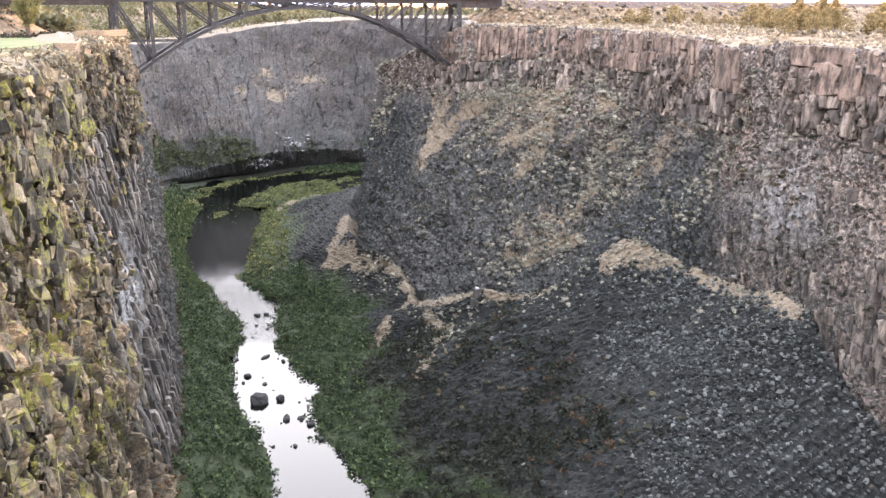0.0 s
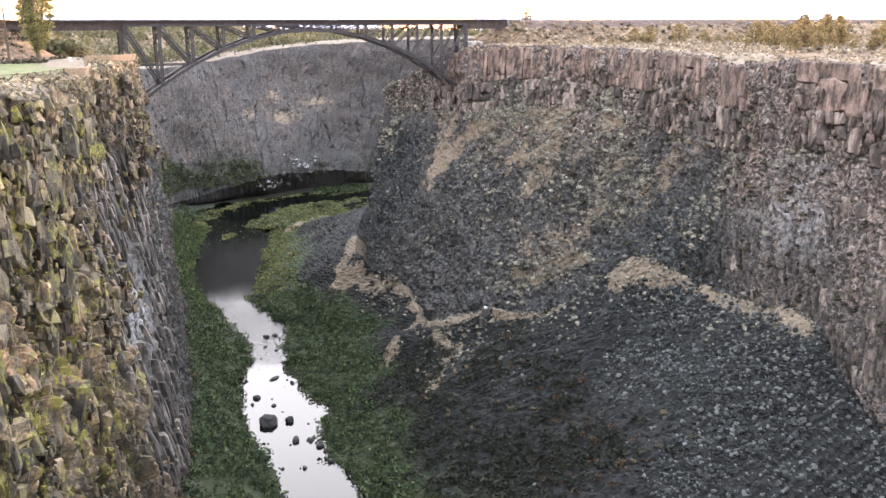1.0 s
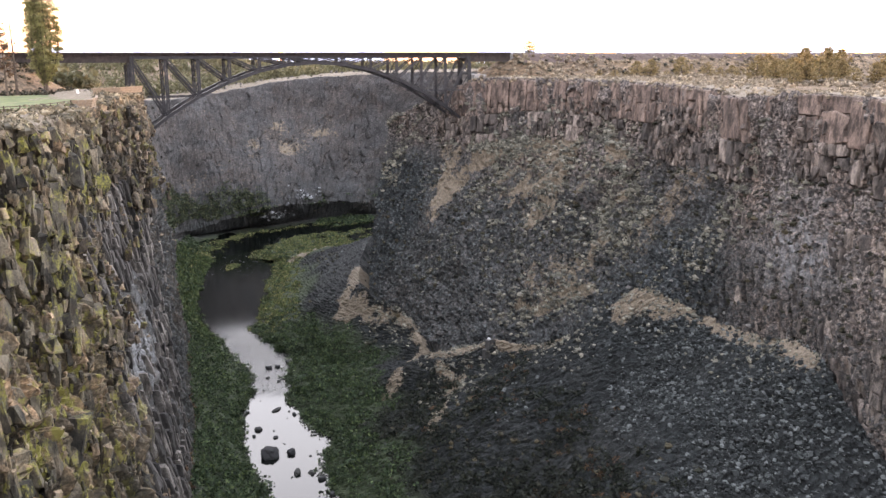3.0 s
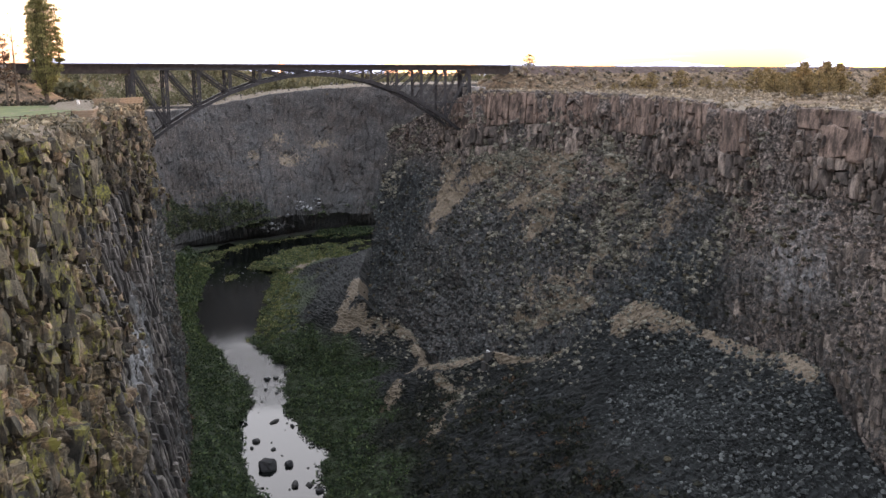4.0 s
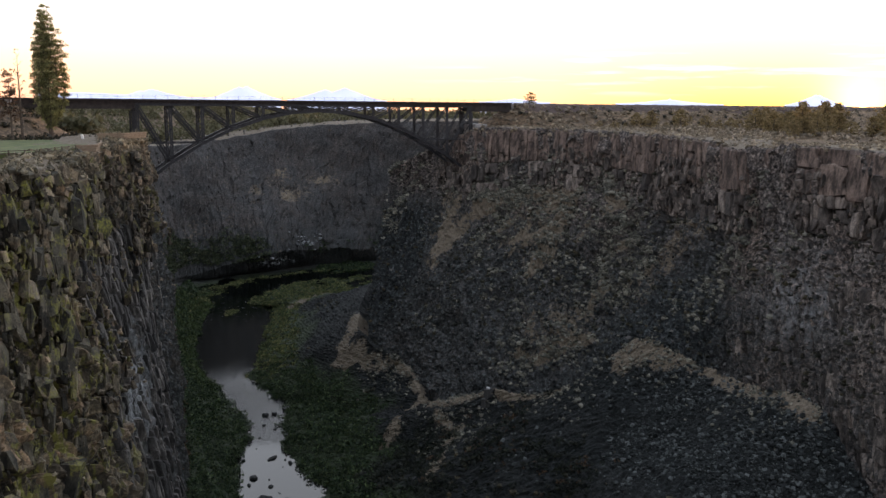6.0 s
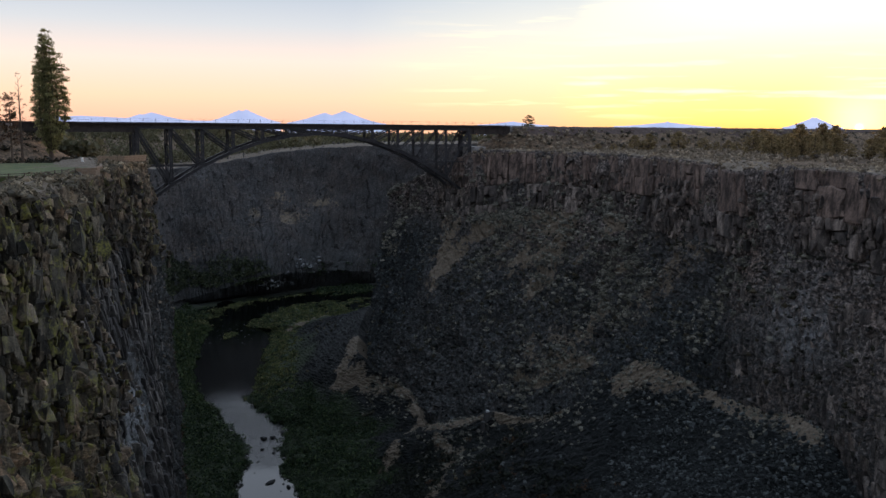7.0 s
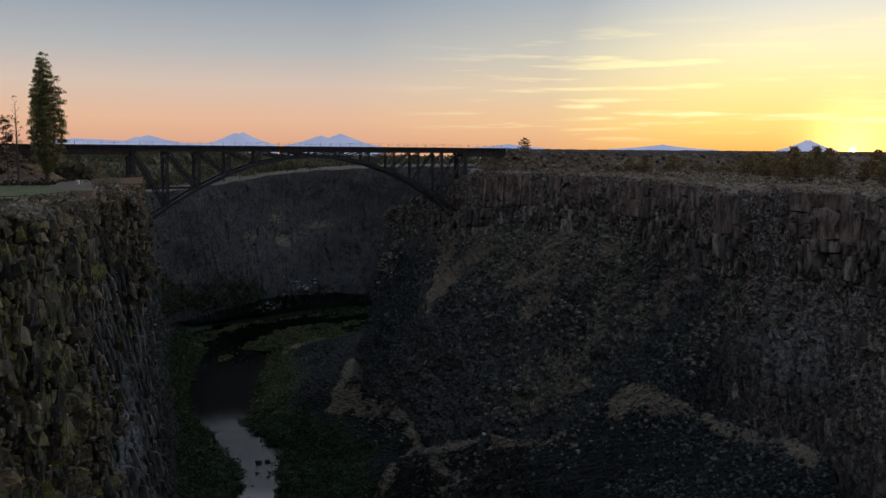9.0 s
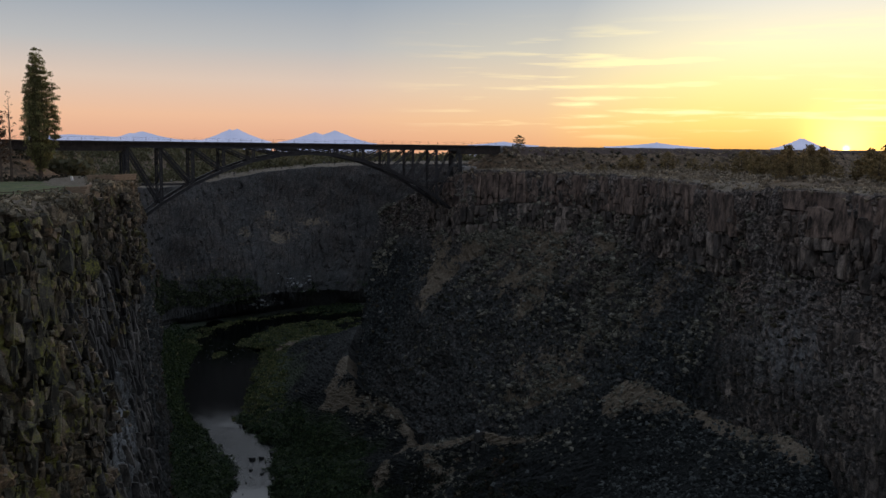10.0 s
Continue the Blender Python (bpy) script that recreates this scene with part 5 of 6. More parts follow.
def columnar_poplar():
    """Lombardy poplar: a sheaf of steep limbs, each a narrow plume of small leaves, ending at uneven heights."""
    rng = np.random.default_rng(71)
    ob = new("poplar_tree")
    bm = bmesh.new()
    branch(bm, (0, 0, -0.8), (0, 0, 6), 0.55, 0.42, 8)
    branch(bm, (0, 0, 6), (-0.3, 0, 26), 0.42, 0.06, 8)
    centres, radii = [], []
    plumes = [(0.0, 0.2, 30.0), (3.5, 0.9, 29.4)] + [(i * 1.05, 1.2, 28.9 - 0.7 * (i % 3)) for i in range(6)] + [(0.2 + i * 0.78, 2.2, 26.4 - 1.1 * (i % 3)) for i in range(8)] + [(1.2 + i * 0.8, 3.1, 22.6 - 1.3 * (i % 3)) for i in range(6)] + [(0.43, 4.1, 24.4), (0.3, 3.8, 21.5), (0.6, 3.6, 20.5)]
    for bearing, reach, top in plumes:
        dx, dy = math.cos(bearing) * reach, math.sin(bearing) * reach
        prev = (0, 0, 1.5)
        n = 18
        phase = rng.uniform(-0.5, 0.5)
        for i in range(1, n + 1):
            f = min(1.0, (i + phase + rng.uniform(-0.3, 0.3)) / n)
            out = min(1.0, 0.1 + 2.2 * f) * (1 - 0.3 * f * f)
            q = (dx * out + rng.uniform(-0.12, 0.12), dy * out + rng.uniform(-0.12, 0.12), 1.2 + (top - 1.2) * f)
            if i % 3 == 0:
                branch(bm, prev, q, 0.13 * (1.1 - f) + 0.02, 0.13 * (1.0 - f) + 0.02, 5)
                prev = q
            fat = 0.95 * min(1.0, 0.4 + 2.3 * f) * (1.0 if f < 0.85 else max(0.45, 1 - (f - 0.85) * 3))
            for _ in range(2):
                j = rng.normal(size=3) * (0.4, 0.4, 0.5) * fat
                centres.append((q[0] + j[0], q[1] + j[1], q[2] + j[2]))
                radii.append(rng.uniform(0.6, 1.05) * fat + 0.15)
    part("trunk", bm, M_BARK, ob, "pale grey furrowed poplar trunk and limbs")
    crown_mesh("crown", centres, radii, 64, 0.15, 72, M_POPLAR, ob, 0.6)
    tagged(ob, "tall narrow Lombardy poplar with yellowing green leaves beside the lawn", "tree")
    return ob


def sparse_tree(height, seed, spread_, density, label):
    """A thin half-bare tree: upright limbs, fine twigs, few russet leaves."""
    rng = np.random.default_rng(seed)
    ob = new("bare_tree")
    bm = bmesh.new()
    branch(bm, (0, 0, -0.5), (0, 0, height * 0.95), 0.02 * height, 0.02, 6)
    centres, radii = [], []
    for i in range(26):
        f = 0.18 + 0.8 * i / 26
        a, r = i * 2.4, spread_ * (1 - 0.7 * f) * rng.uniform(0.6, 1.2)
        tip = (math.cos(a) * r, math.sin(a) * r, f * height + r * 0.8)
        branch(bm, (0, 0, f * height), tip, 0.05, 0.015, 4)
        for _ in range(3):
            k = rng.uniform(0.4, 1)
            t2 = (tip[0] * k + rng.uniform(-0.4, 0.4), tip[1] * k + rng.uniform(-0.4, 0.4), f * height + r * 0.8 * k + rng.uniform(0.2, 0.7))
            branch(bm, (tip[0] * k, tip[1] * k, f * height + r * 0.8 * k), t2, 0.025, 0.01, 3)
            if rng.random() < density:
                centres.append(t2)
                radii.append(rng.uniform(0.4, 0.95))
    part("trunk", bm, M_BARK, ob)
    crown_mesh("crown", centres, radii, 14, 0.26, seed + 1, M_RUSSET, ob)
    tagged(ob, label, "tree")
    return ob


def polar(azimuth, r):
    return math.sin(radians(azimuth)) * r, math.cos(radians(azimuth)) * r


def stand(x, y, sink=0.3):
    return float(ground_height(x, y)[0][0]) - sink


columnar_poplar().matrix_world = pose(-93.8, 194, 89.2)
sparse_tree(19.3, 81, 2.4, 0.2, "thin half-bare tree with sparse russet leaves by the lawn").matrix_world = pose(*polar(-27.4, 213), 89.2, 0, 0, 20)
sparse_tree(13.5, 83, 3.2, 1.0, "spreading tree with rusty brown leaves").matrix_world = pose(*polar(-27.95, 200), 89.6, 0, 0, 70)
sparse_tree(12.5, 85, 3.2, 1.0, "spreading tree with rusty brown leaves").matrix_world = pose(*polar(-28.8, 203), 89.6, 0, 0, 130)


def tree_belt():
    rng = np.random.default_rng(91)
    kinds = [conifer("juniper_tree", h, w, 100 + i, mat, lab, "tree", rag) for mat in (M_SUNLIT, M_WOODS) for i, (h, w, rag, lab) in enumerate((
        (7.0, 6.2, 0.35, "rounded dark green juniper among the sagebrush"), (5.4, 6.0, 0.3, "squat bushy juniper among the sagebrush"),
        (8.6, 5.4, 0.4, "tall ragged juniper on the tableland"), (4.2, 3.0, 0.25, "small conical juniper among the sagebrush"))) if mat is M_SUNLIT or i < 3]
    spots = [(10.6, 300, 1), (12.0, 318, 0), (12.9, 296, 0), (15.1, 305, 3), (16.4, 308, 1), (17.2, 290, 3), (17.9, 318, 0), (19.4, 300, 0), (20.9, 280, 3), (19.0, 262, 3), (21.7, 245, 3), (9.6, 312, 3), (13.9, 300, 1),
             (14.8, 312, 0), (11.3, 322, 3), (18.4, 300, 1), (23.4, 300, 2), (23.0, 270, 0)]
    for i in range(52):
        spots.append((rng.uniform(19, 30), rng.uniform(255, 345), int(rng.integers(0, 3))))
    for i in range(45):
        spots.append((rng.uniform(-29, -11.5), rng.uniform(330, 560), int(rng.integers(0, 3))))
    for i in range(35):
        spots.append((rng.uniform(-16, 6), rng.uniform(572, 760), int(rng.integers(0, 3))))
    used = set()
    for az, r, k in spots:
        if az > 9:
            r = min(r, float(np.interp(az, (9, 12, 17, 20, 28, 31), (300, 319, 346, 369, 444, 480))) - 26)
        x, y = polar(az, r)
        z, d = ground_height(x, y)
        if d[0] < 8 or 24.9 < az < 25.8:
            continue
        scale = rng.uniform(0.6, 1.25) * (0.95 if az < 8 else 0.8 if az < 18.8 else 0.95 if az < 22 else 1.08)
        m = pose(x, y, z[0] - 0.3, 0, 0, rng.uniform(0, 360))
        # towards the sun, junipers take the leaves with its glow in them
        k += 0 if az > 9 else 4
        if k not in used:
            used.add(k)
            kinds[k].matrix_world = m
            kinds[k]["group"] = "junipers on the tableland"
            kinds[k].scale = (scale, scale, scale)
        else:
            c = copy_thing(kinds[k], m)
            c.scale = (scale * rng.uniform(0.9, 1.15), scale * rng.uniform(0.9, 1.15), scale)
    # lone bush on the abutment
    x, y = polar(4.95, 296)
    b = conifer("juniper_tree", 4.6, 4.2, 140, M_CONIFER, "small ragged juniper beside the bridge abutment", "tree", 0.5, 0.02)
    b.matrix_world = pose(x, y, 97.0)


tree_belt()


def rim_woods():
    """Dense juniper woods behind the far rim and the south rim."""
    rng = np.random.default_rng(98)
    n = 3400
    az, r = rng.uniform(-31, 7, n), 262 + 520 * rng.random(n) ** 1.5
    az, r = np.r_[az, rng.uniform(-31, -12, 1800)], np.r_[r, rng.uniform(262, 430, 1800)]
    x, y = np.sin(np.radians(az)) * r, np.cos(np.radians(az)) * r
    z, d = ground_height(x, y)
    keep = (d > 9) & (r > np.where(az > -9, 585, np.where(az > -16, 420, 262)))
    x, y, z = x[keep], y[keep], z[keep]
    size = rng.uniform(2.2, 3.8, len(x)) * np.where(np.hypot(x, y) < 560, 1.4, 1.0)
    shape = [q * (1, 1, 1) for q in clump_shapes(10, 40, 99, 0.24, 2.0)]
    v, f = spread(shape, leaf_faces(40), np.stack([x, y, z - 0.2], -1), size, rng.random(len(x)) * 6)
    stuff("rim_woods", v, f, M_WOODS, "dense olive juniper woods behind the canyon rim", "woods")


rim_woods()


def far_woods():
    """Woods out to the horizon, too far to count."""
    rng = np.random.default_rng(95)
    n = 7000
    az, r = rng.uniform(-32, 32, n), 640 + 3400 * rng.random(n) ** 1.9
    x, y = np.sin(np.radians(az)) * r, np.cos(np.radians(az)) * r
    z, d = ground_height(x, y)
    p = np.stack([x, y, 0 * x], -1)
    keep = (d > 40) & (fbm(p, 240, 3, 96) > -0.25 - 0.5 * (az < 5)) & (az < 4.5)
    x, y, z = x[keep], y[keep], z[keep]
    size = rng.uniform(1.6, 2.9, len(x))
    shape, f = clump_shapes(8, 8, 97, 0.6, 1.9), leaf_faces(8)
    v, f = spread(shape, f, np.stack([x, y, z], -1), size, rng.random(len(x)) * 6)
    stuff("far_woods", v, f, M_WOODS, "distant dark juniper woods on the tableland", "woods")


far_woods()


# ---- viewpoint park on the south rim ----
M_LAWN = plain_material("lawn", (0.05, 0.072, 0.018), (0.135, 0.15, 0.045), 0.35)
M_MASON = plain_material("pale_masonry", (0.18, 0.128, 0.085), (0.31, 0.23, 0.16), 1.4, 0.9, 0.0, 0.5)
M_PATH = plain_material("grey_path", (0.11, 0.108, 0.105), (0.19, 0.183, 0.175), 1.0)
M_WHITE = plain_material("white_paint", (0.68, 0.68, 0.66), (0.8, 0.8, 0.78), 2.0, 0.6)
M_CONCRETE = plain_material("old_concrete", (0.24, 0.23, 0.22), (0.4, 0.38, 0.36), 0.7, 0.9, 0.0, 0.4)


def slab(name, corners, z0, z1, mat, label, category, kind="structure"):
    bm = bmesh.new()
    top = [bm.verts.new((x, y, z1)) for x, y in corners]
    low = [bm.verts.new((x, y, z0)) for x, y in corners]
    bm.faces.new(top)
    n = len(corners)
    for i in range(n):
        bm.faces.new((top[i], low[i], low[(i + 1) % n], top[(i + 1) % n]))
    bmesh.ops.recalc_face_normals(bm, faces=bm.faces)
    me = bpy.data.meshes.new(name)
    bm.to_mesh(me)
    bm.free()
    me.materials.append(mat)
    ob = new(name, me)
    tagged(ob, label, category, kind=kind)
    return ob


def stone_wall(points, height, z, thick=0.5):
    """A low parapet of squared stones, laid in courses."""
    ob = new("parapet_wall")
    tagged(ob, "low pale stone parapet wall along the cliff edge", "wall")
    rng = random.Random(5)
    kinds = []
    for k in range(5):
        me = bpy.data.meshes.new("stone")
        v = CUBE.copy() * (1 + 0.08 * (np.random.default_rng(k).random((8, 3)) - 0.5))
        me.from_pydata([tuple(q) for q in v], [], CUBE_FACES)
        me.materials.append(M_MASON)
        kinds.append(me)
    for (x0, y0), (x1, y1) in zip(points, points[1:]):
        length = math.hypot(x1 - x0, y1 - y0)
        turn = math.atan2(y1 - y0, x1 - x0)
        for course in range(max(1, round(height / 0.45))):
            s = -rng.random() * 0.5
            while s < length:
                w = rng.uniform(1.1, 1.8)
                c = s + w / 2
                st = new("stone", kinds[rng.randrange(5)])
                st.parent = ob
                st.matrix_local = Matrix.Translation((x0 + (x1 - x0) * c / length, y0 + (y1 - y0) * c / length, z + 0.225 + course * 0.45)) @ Matrix.Rotation(turn, 4, "Z") @ Matrix.Diagonal((w - 0.05, thick * rng.uniform(0.92, 1.08), 0.43, 1))
                s += w
    return ob


def fence(points, z, gap=2.4, height=1.1):
    ob = new("fence")
    tagged(ob, "low brown wooden post and rail fence above the cliff", "fence")
    for (x0, y0), (x1, y1) in zip(points, points[1:]):
        length = math.hypot(x1 - x0, y1 - y0)
        n = int(length / gap)
        for i in range(n + 1):
            f = i / n
            bm = bmesh.new()
            box(bm, -0.09, 0.09, -0.09, 0.09, -0.6, height)
            part("post", bm, M_BARK, ob).location = (x0 + (x1 - x0) * f, y0 + (y1 - y0) * f, z)
        for h in (0.5, 0.95):
            bm = bmesh.new()
            bar(bm, (x0, y0, z + h), (x1, y1, z + h), 0.06, 0.14)
            part("rail", bm, M_BARK, ob)


def park():
    z = 89.0
    slab("lawn", [polar(-30, 203), polar(-26, 203), polar(-24.0, 198), polar(-23.7, 184), polar(-24.4, 171), polar(-26.5, 158), polar(-30, 154)], 86, z, M_LAWN, "short mown green lawn near the cliff edge", "lawn")
    slab("pavement", [polar(-23.95, 198), polar(-23.1, 197), polar(-23.05, 178), polar(-23.5, 171), polar(-24.35, 171), polar(-23.66, 184)], 86.5, z - 0.06, M_PATH, "grey paved lookout terrace", "pavement")
    stone_wall([polar(-24.4, 170), polar(-23.5, 170), polar(-23.0, 178), polar(-23.0, 188)], 1.8, 87.7)
    stone_wall([polar(-23.1, 195), polar(-21.8, 196), polar(-20.4, 203)], 1.4, 89.3)
    fence([polar(-30, 153), polar(-26.5, 157), polar(-24.5, 170)], 88.4)
    # white bench and a leaning notice post
    ob = new("bench")
    x, y = polar(-22.3, 203)
    ob.matrix_world = pose(x, y, stand(x, y, 0.0) + 0.4, 0, 0, 20)
    tagged(ob, "white painted bench on the lookout terrace", "bench")
    for name, dims in (("seat", (-0.9, 0.9, -0.22, 0.22, 0.42, 0.48)), ("backrest", (-0.9, 0.9, 0.2, 0.25, 0.5, 0.9)), ("leg", (-0.8, -0.72, -0.2, 0.22, -0.5, 0.42)), ("leg", (0.72, 0.8, -0.2, 0.22, -0.5, 0.42))):
        bm = bmesh.new()
        box(bm, *dims)
        bmesh.ops.bevel(bm, geom=bm.edges[:], offset=0.012, segments=1, affect="EDGES")
        part(name, bm, M_WHITE, ob)
    ob = new("marker_post")
    x, y = polar(-24.0, 200)
    ob.matrix_world = pose(x, y, stand(x, y, 0.0), 0, -9, 0)
    tagged(ob, "leaning pale marker post on the bank", "post")
    bm = bmesh.new()
    box(bm, -0.22, 0.22, -0.2, 0.2, -0.5, 2.0)
    bmesh.ops.bevel(bm, geom=bm.edges[:], offset=0.04, segments=2, affect="EDGES")
    part("post", bm, M_WHITE, ob)


park()


def bank_brush():
    """Shrubs on the dry bank behind the lawn."""
    rng = np.random.default_rng(41)
    n = 190
    az, r = rng.uniform(-30, -21.5, n), rng.uniform(205, 260, n)
    x, y = np.sin(np.radians(az)) * r, np.cos(np.radians(az)) * r
    z, d = ground_height(x, y)
    keep = d > 9
    v, f = spread(clump_shapes(8, 34, 42, 0.26), leaf_faces(34), np.stack([x, y, z + 0.2], -1)[keep], rng.uniform(0.5, 1.7, keep.sum()) ** 1.2, rng.random(keep.sum()) * 6)
    stuff("bank_brush", v, f, M_SCRUB, "dark shrubs on the dry bank behind the lawn", "shrubs")


bank_brush()


def abutment():
    ob = new("bridge_abutment")
    ob.matrix_world = pose(*BRIDGE_AT, 0, 0, BRIDGE_TURN)
    tagged(ob, "weathered concrete bridge abutment on the canyon rim", "abutment")
    for name, dims in (("seat_block", (SPAN + 15.5, SPAN + 20, 0.2, GAUGE - 0.2, -9, -2.95)), ("back_wall", (SPAN + 17, SPAN + 20, 0.2, GAUGE - 0.2, -2.95, -0.4)), ("wing_wall", (SPAN + 17.5, SPAN + 21, -0.4, 0.2, -6, -0.35)), ("cap", (SPAN + 16.6, SPAN + 21.2, -0.7, -0.1, -0.35, -0.05))):
        bm = bmesh.new()
        box(bm, *dims)
        bmesh.ops.bevel(bm, geom=bm.edges[:], offset=0.07, segments=2, affect="EDGES")
        part(name, bm, M_CONCRETE, ob)
    ob = new("bridge_abutment")
    ob.matrix_world = pose(*BRIDGE_AT, 0, 0, BRIDGE_TURN)
    tagged(ob, "pale concrete abutment of the approach span on the dry bank", "abutment")
    for name, dims in (("seat_block", (-32, -28.6, 0.3, GAUGE - 0.3, -7, -2.72)), ("back_wall", (-32.5, -29.7, 0.1, GAUGE - 0.1, -2.72, -0.42)), ("wing_wall", (-36, -32.5, -0.3, 0.3, -5, -0.6))):
        bm = bmesh.new()
        box(bm, *dims)
        bmesh.ops.bevel(bm, geom=bm.edges[:], offset=0.07, segments=2, affect="EDGES")
        part(name, bm, M_CONCRETE, ob)
    # skewback under the north end of the arch
    ob = new("arch_footing")
    ob.matrix_world = pose(*BRIDGE_AT, 0, 0, BRIDGE_TURN)
    tagged(ob, "pale concrete arch footing built against the cliff", "footing")
    for y in (0, GAUGE):
        bm = bmesh.new()
        box(bm, SPAN - 0.4, SPAN + 3, y - 1.2, y + 1.2, -27, -22.6)
        bmesh.ops.bevel(bm, geom=bm.edges[:], offset=0.15, segments=2, affect="EDGES")
        part("footing_block", bm, M_CONCRETE, ob)
    bm = bmesh.new()
    box(bm, SPAN + 1.2, SPAN + 6, -1.5, GAUGE + 1.5, -19, -7.0)
    bmesh.ops.bevel(bm, geom=bm.edges[:], offset=0.3, segments=2, affect="EDGES")
    part("retaining_face", bm, M_CONCRETE, ob, "sandy concrete facing below the rim")


abutment()


# ---- basalt blocks and columns standing out of the cliffs ----
def block_material(name, tones, lichen):
    """Broken basalt: each block has its own tone, with vesicular grain, dust on it and crusts of yellow lichen."""
    m, nt, bsdf = material(name)
    geo = nt.nodes.new("ShaderNodeNewGeometry")
    info = nt.nodes.new("ShaderNodeObjectInfo")
    pick = math_node(nt, "FRACT", math_node(nt, "ADD", geo.outputs["Random Per Island"], info.outputs["Random"]))
    col = ramp(nt, pick, tones)
    pos = geo.outputs["Position"]

    def world_noise(scale, detail, rough, stretch=(1, 1, 1)):
        mp = nt.nodes.new("ShaderNodeMapping")
        mp.inputs["Scale"].default_value = stretch
        tx = nt.nodes.new("ShaderNodeTexNoise")
        tx.inputs["Scale"].default_value, tx.inputs["Detail"].default_value, tx.inputs["Roughness"].default_value = scale, detail, rough
        nt.links.new(pos, mp.inputs["Vector"])
        nt.links.new(mp.outputs[0], tx.inputs["Vector"])
        return tx.outputs["Fac"]

    grain = world_noise(3.5, 8, 0.75)
    col = mix(nt, 0.6, col, ramp(nt, grain, ((0.3, (0.22, 0.22, 0.22)), (0.7, (0.74, 0.73, 0.7)))), "OVERLAY")
    # stains and pits, darkened further in place of shade between the blocks
    stains = ramp(nt, world_noise(0.7, 6, 0.65, (1, 1, 0.4)), ((0.4, (0.3, 0.29, 0.28)), (0.6, (1.35, 1.31, 1.26))))
    col = mix(nt, 1.0, col, stains, "MULTIPLY")
    pits = ramp(nt, world_noise(7.0, 4, 0.6), ((0.36, (0.2, 0.2, 0.2)), (0.47, (0.95, 0.95, 0.95)), (0.66, (1.6, 1.58, 1.54))))
    col = mix(nt, 0.5, col, pits, "MULTIPLY")
    if lichen:
        fresh = ramp(nt, world_noise(0.22, 4, 0.6), ((0.5, (0, 0, 0)), (0.56, (1, 1, 1))))
        col = mix(nt, math_node(nt, "MULTIPLY", fresh, 0.32), col, mix(nt, 1.0, col, (2.1, 1.65, 1.3), "MULTIPLY"))
        crust = ramp(nt, world_noise(0.4, 7, 0.7, (1, 1, 0.5)), ((0.52, (0, 0, 0)), (0.58, (1, 1, 1))))
        spots = ramp(nt, world_noise(2.6, 6, 0.7), ((0.4, (0.25, 0.25, 0.25)), (0.58, (1, 1, 1))))
        col = mix(nt, math_node(nt, "MULTIPLY", math_node(nt, "MULTIPLY", crust, spots), lichen), col, ramp(nt, world_noise(1.3, 3, 0.5), ((0.35, (0.2, 0.185, 0.07)), (0.65, (0.36, 0.34, 0.06)))))
    nt.links.new(col, bsdf.inputs["Base Color"])
    bsdf.inputs["Roughness"].default_value = 0.9
    bump(nt, bsdf, mix(nt, 0.5, grain, world_noise(1.2, 8, 0.7)), 0.9, 0.3)
    return m


M_BLOCK = block_material("basalt_block", ((0.0, (0.022, 0.021, 0.018)), (0.4, (0.09, 0.083, 0.066)), (0.8, (0.175, 0.155, 0.118)), (1.0, (0.27, 0.224, 0.168))), 0.8)
M_COLUMN = block_material("basalt_column", ((0.0, (0.12, 0.089, 0.077)), (0.5, (0.172, 0.13, 0.112)), (1.0, (0.216, 0.165, 0.142))), 0.0)
M_LOWER = block_material("basalt_lower", ((0.0, (0.05, 0.044, 0.042)), (0.5, (0.132, 0.113, 0.104)), (1.0, (0.265, 0.226, 0.204))), 0.0)
M_FARBLOCK = block_material("basalt_distant", ((0.0, (0.06, 0.058, 0.06)), (0.6, (0.085, 0.082, 0.084)), (1.0, (0.135, 0.127, 0.125))), 0.0)
M_DARKCOL = block_material("basalt_dark_column", ((0.0, (0.035, 0.034, 0.035)), (0.55, (0.092, 0.088, 0.086)), (1.0, (0.21, 0.197, 0.186))), 0.0)
M_SPLINTER = block_material("basalt_splinter", ((0.0, (0.026, 0.024, 0.021)), (0.55, (0.105, 0.091, 0.074)), (1.0, (0.2, 0.167, 0.13))), 0.45)


def clip_polygon(poly, px, py, nx, ny):
    """The part of a polygon on the far side of a line from its normal."""
    out = []
    for (x0, y0), (x1, y1) in zip(poly, poly[1:] + poly[:1]):
        a, b = (x0 - px) * nx + (y0 - py) * ny, (x1 - px) * nx + (y1 - py) * ny
        if a <= 0:
            out.append((x0, y0))
        if (a < 0) != (b < 0) and abs(a - b) > 1e-9:
            f = a / (a - b)
            out.append((x0 + (x1 - x0) * f, y0 + (y1 - y0) * f))
    return out


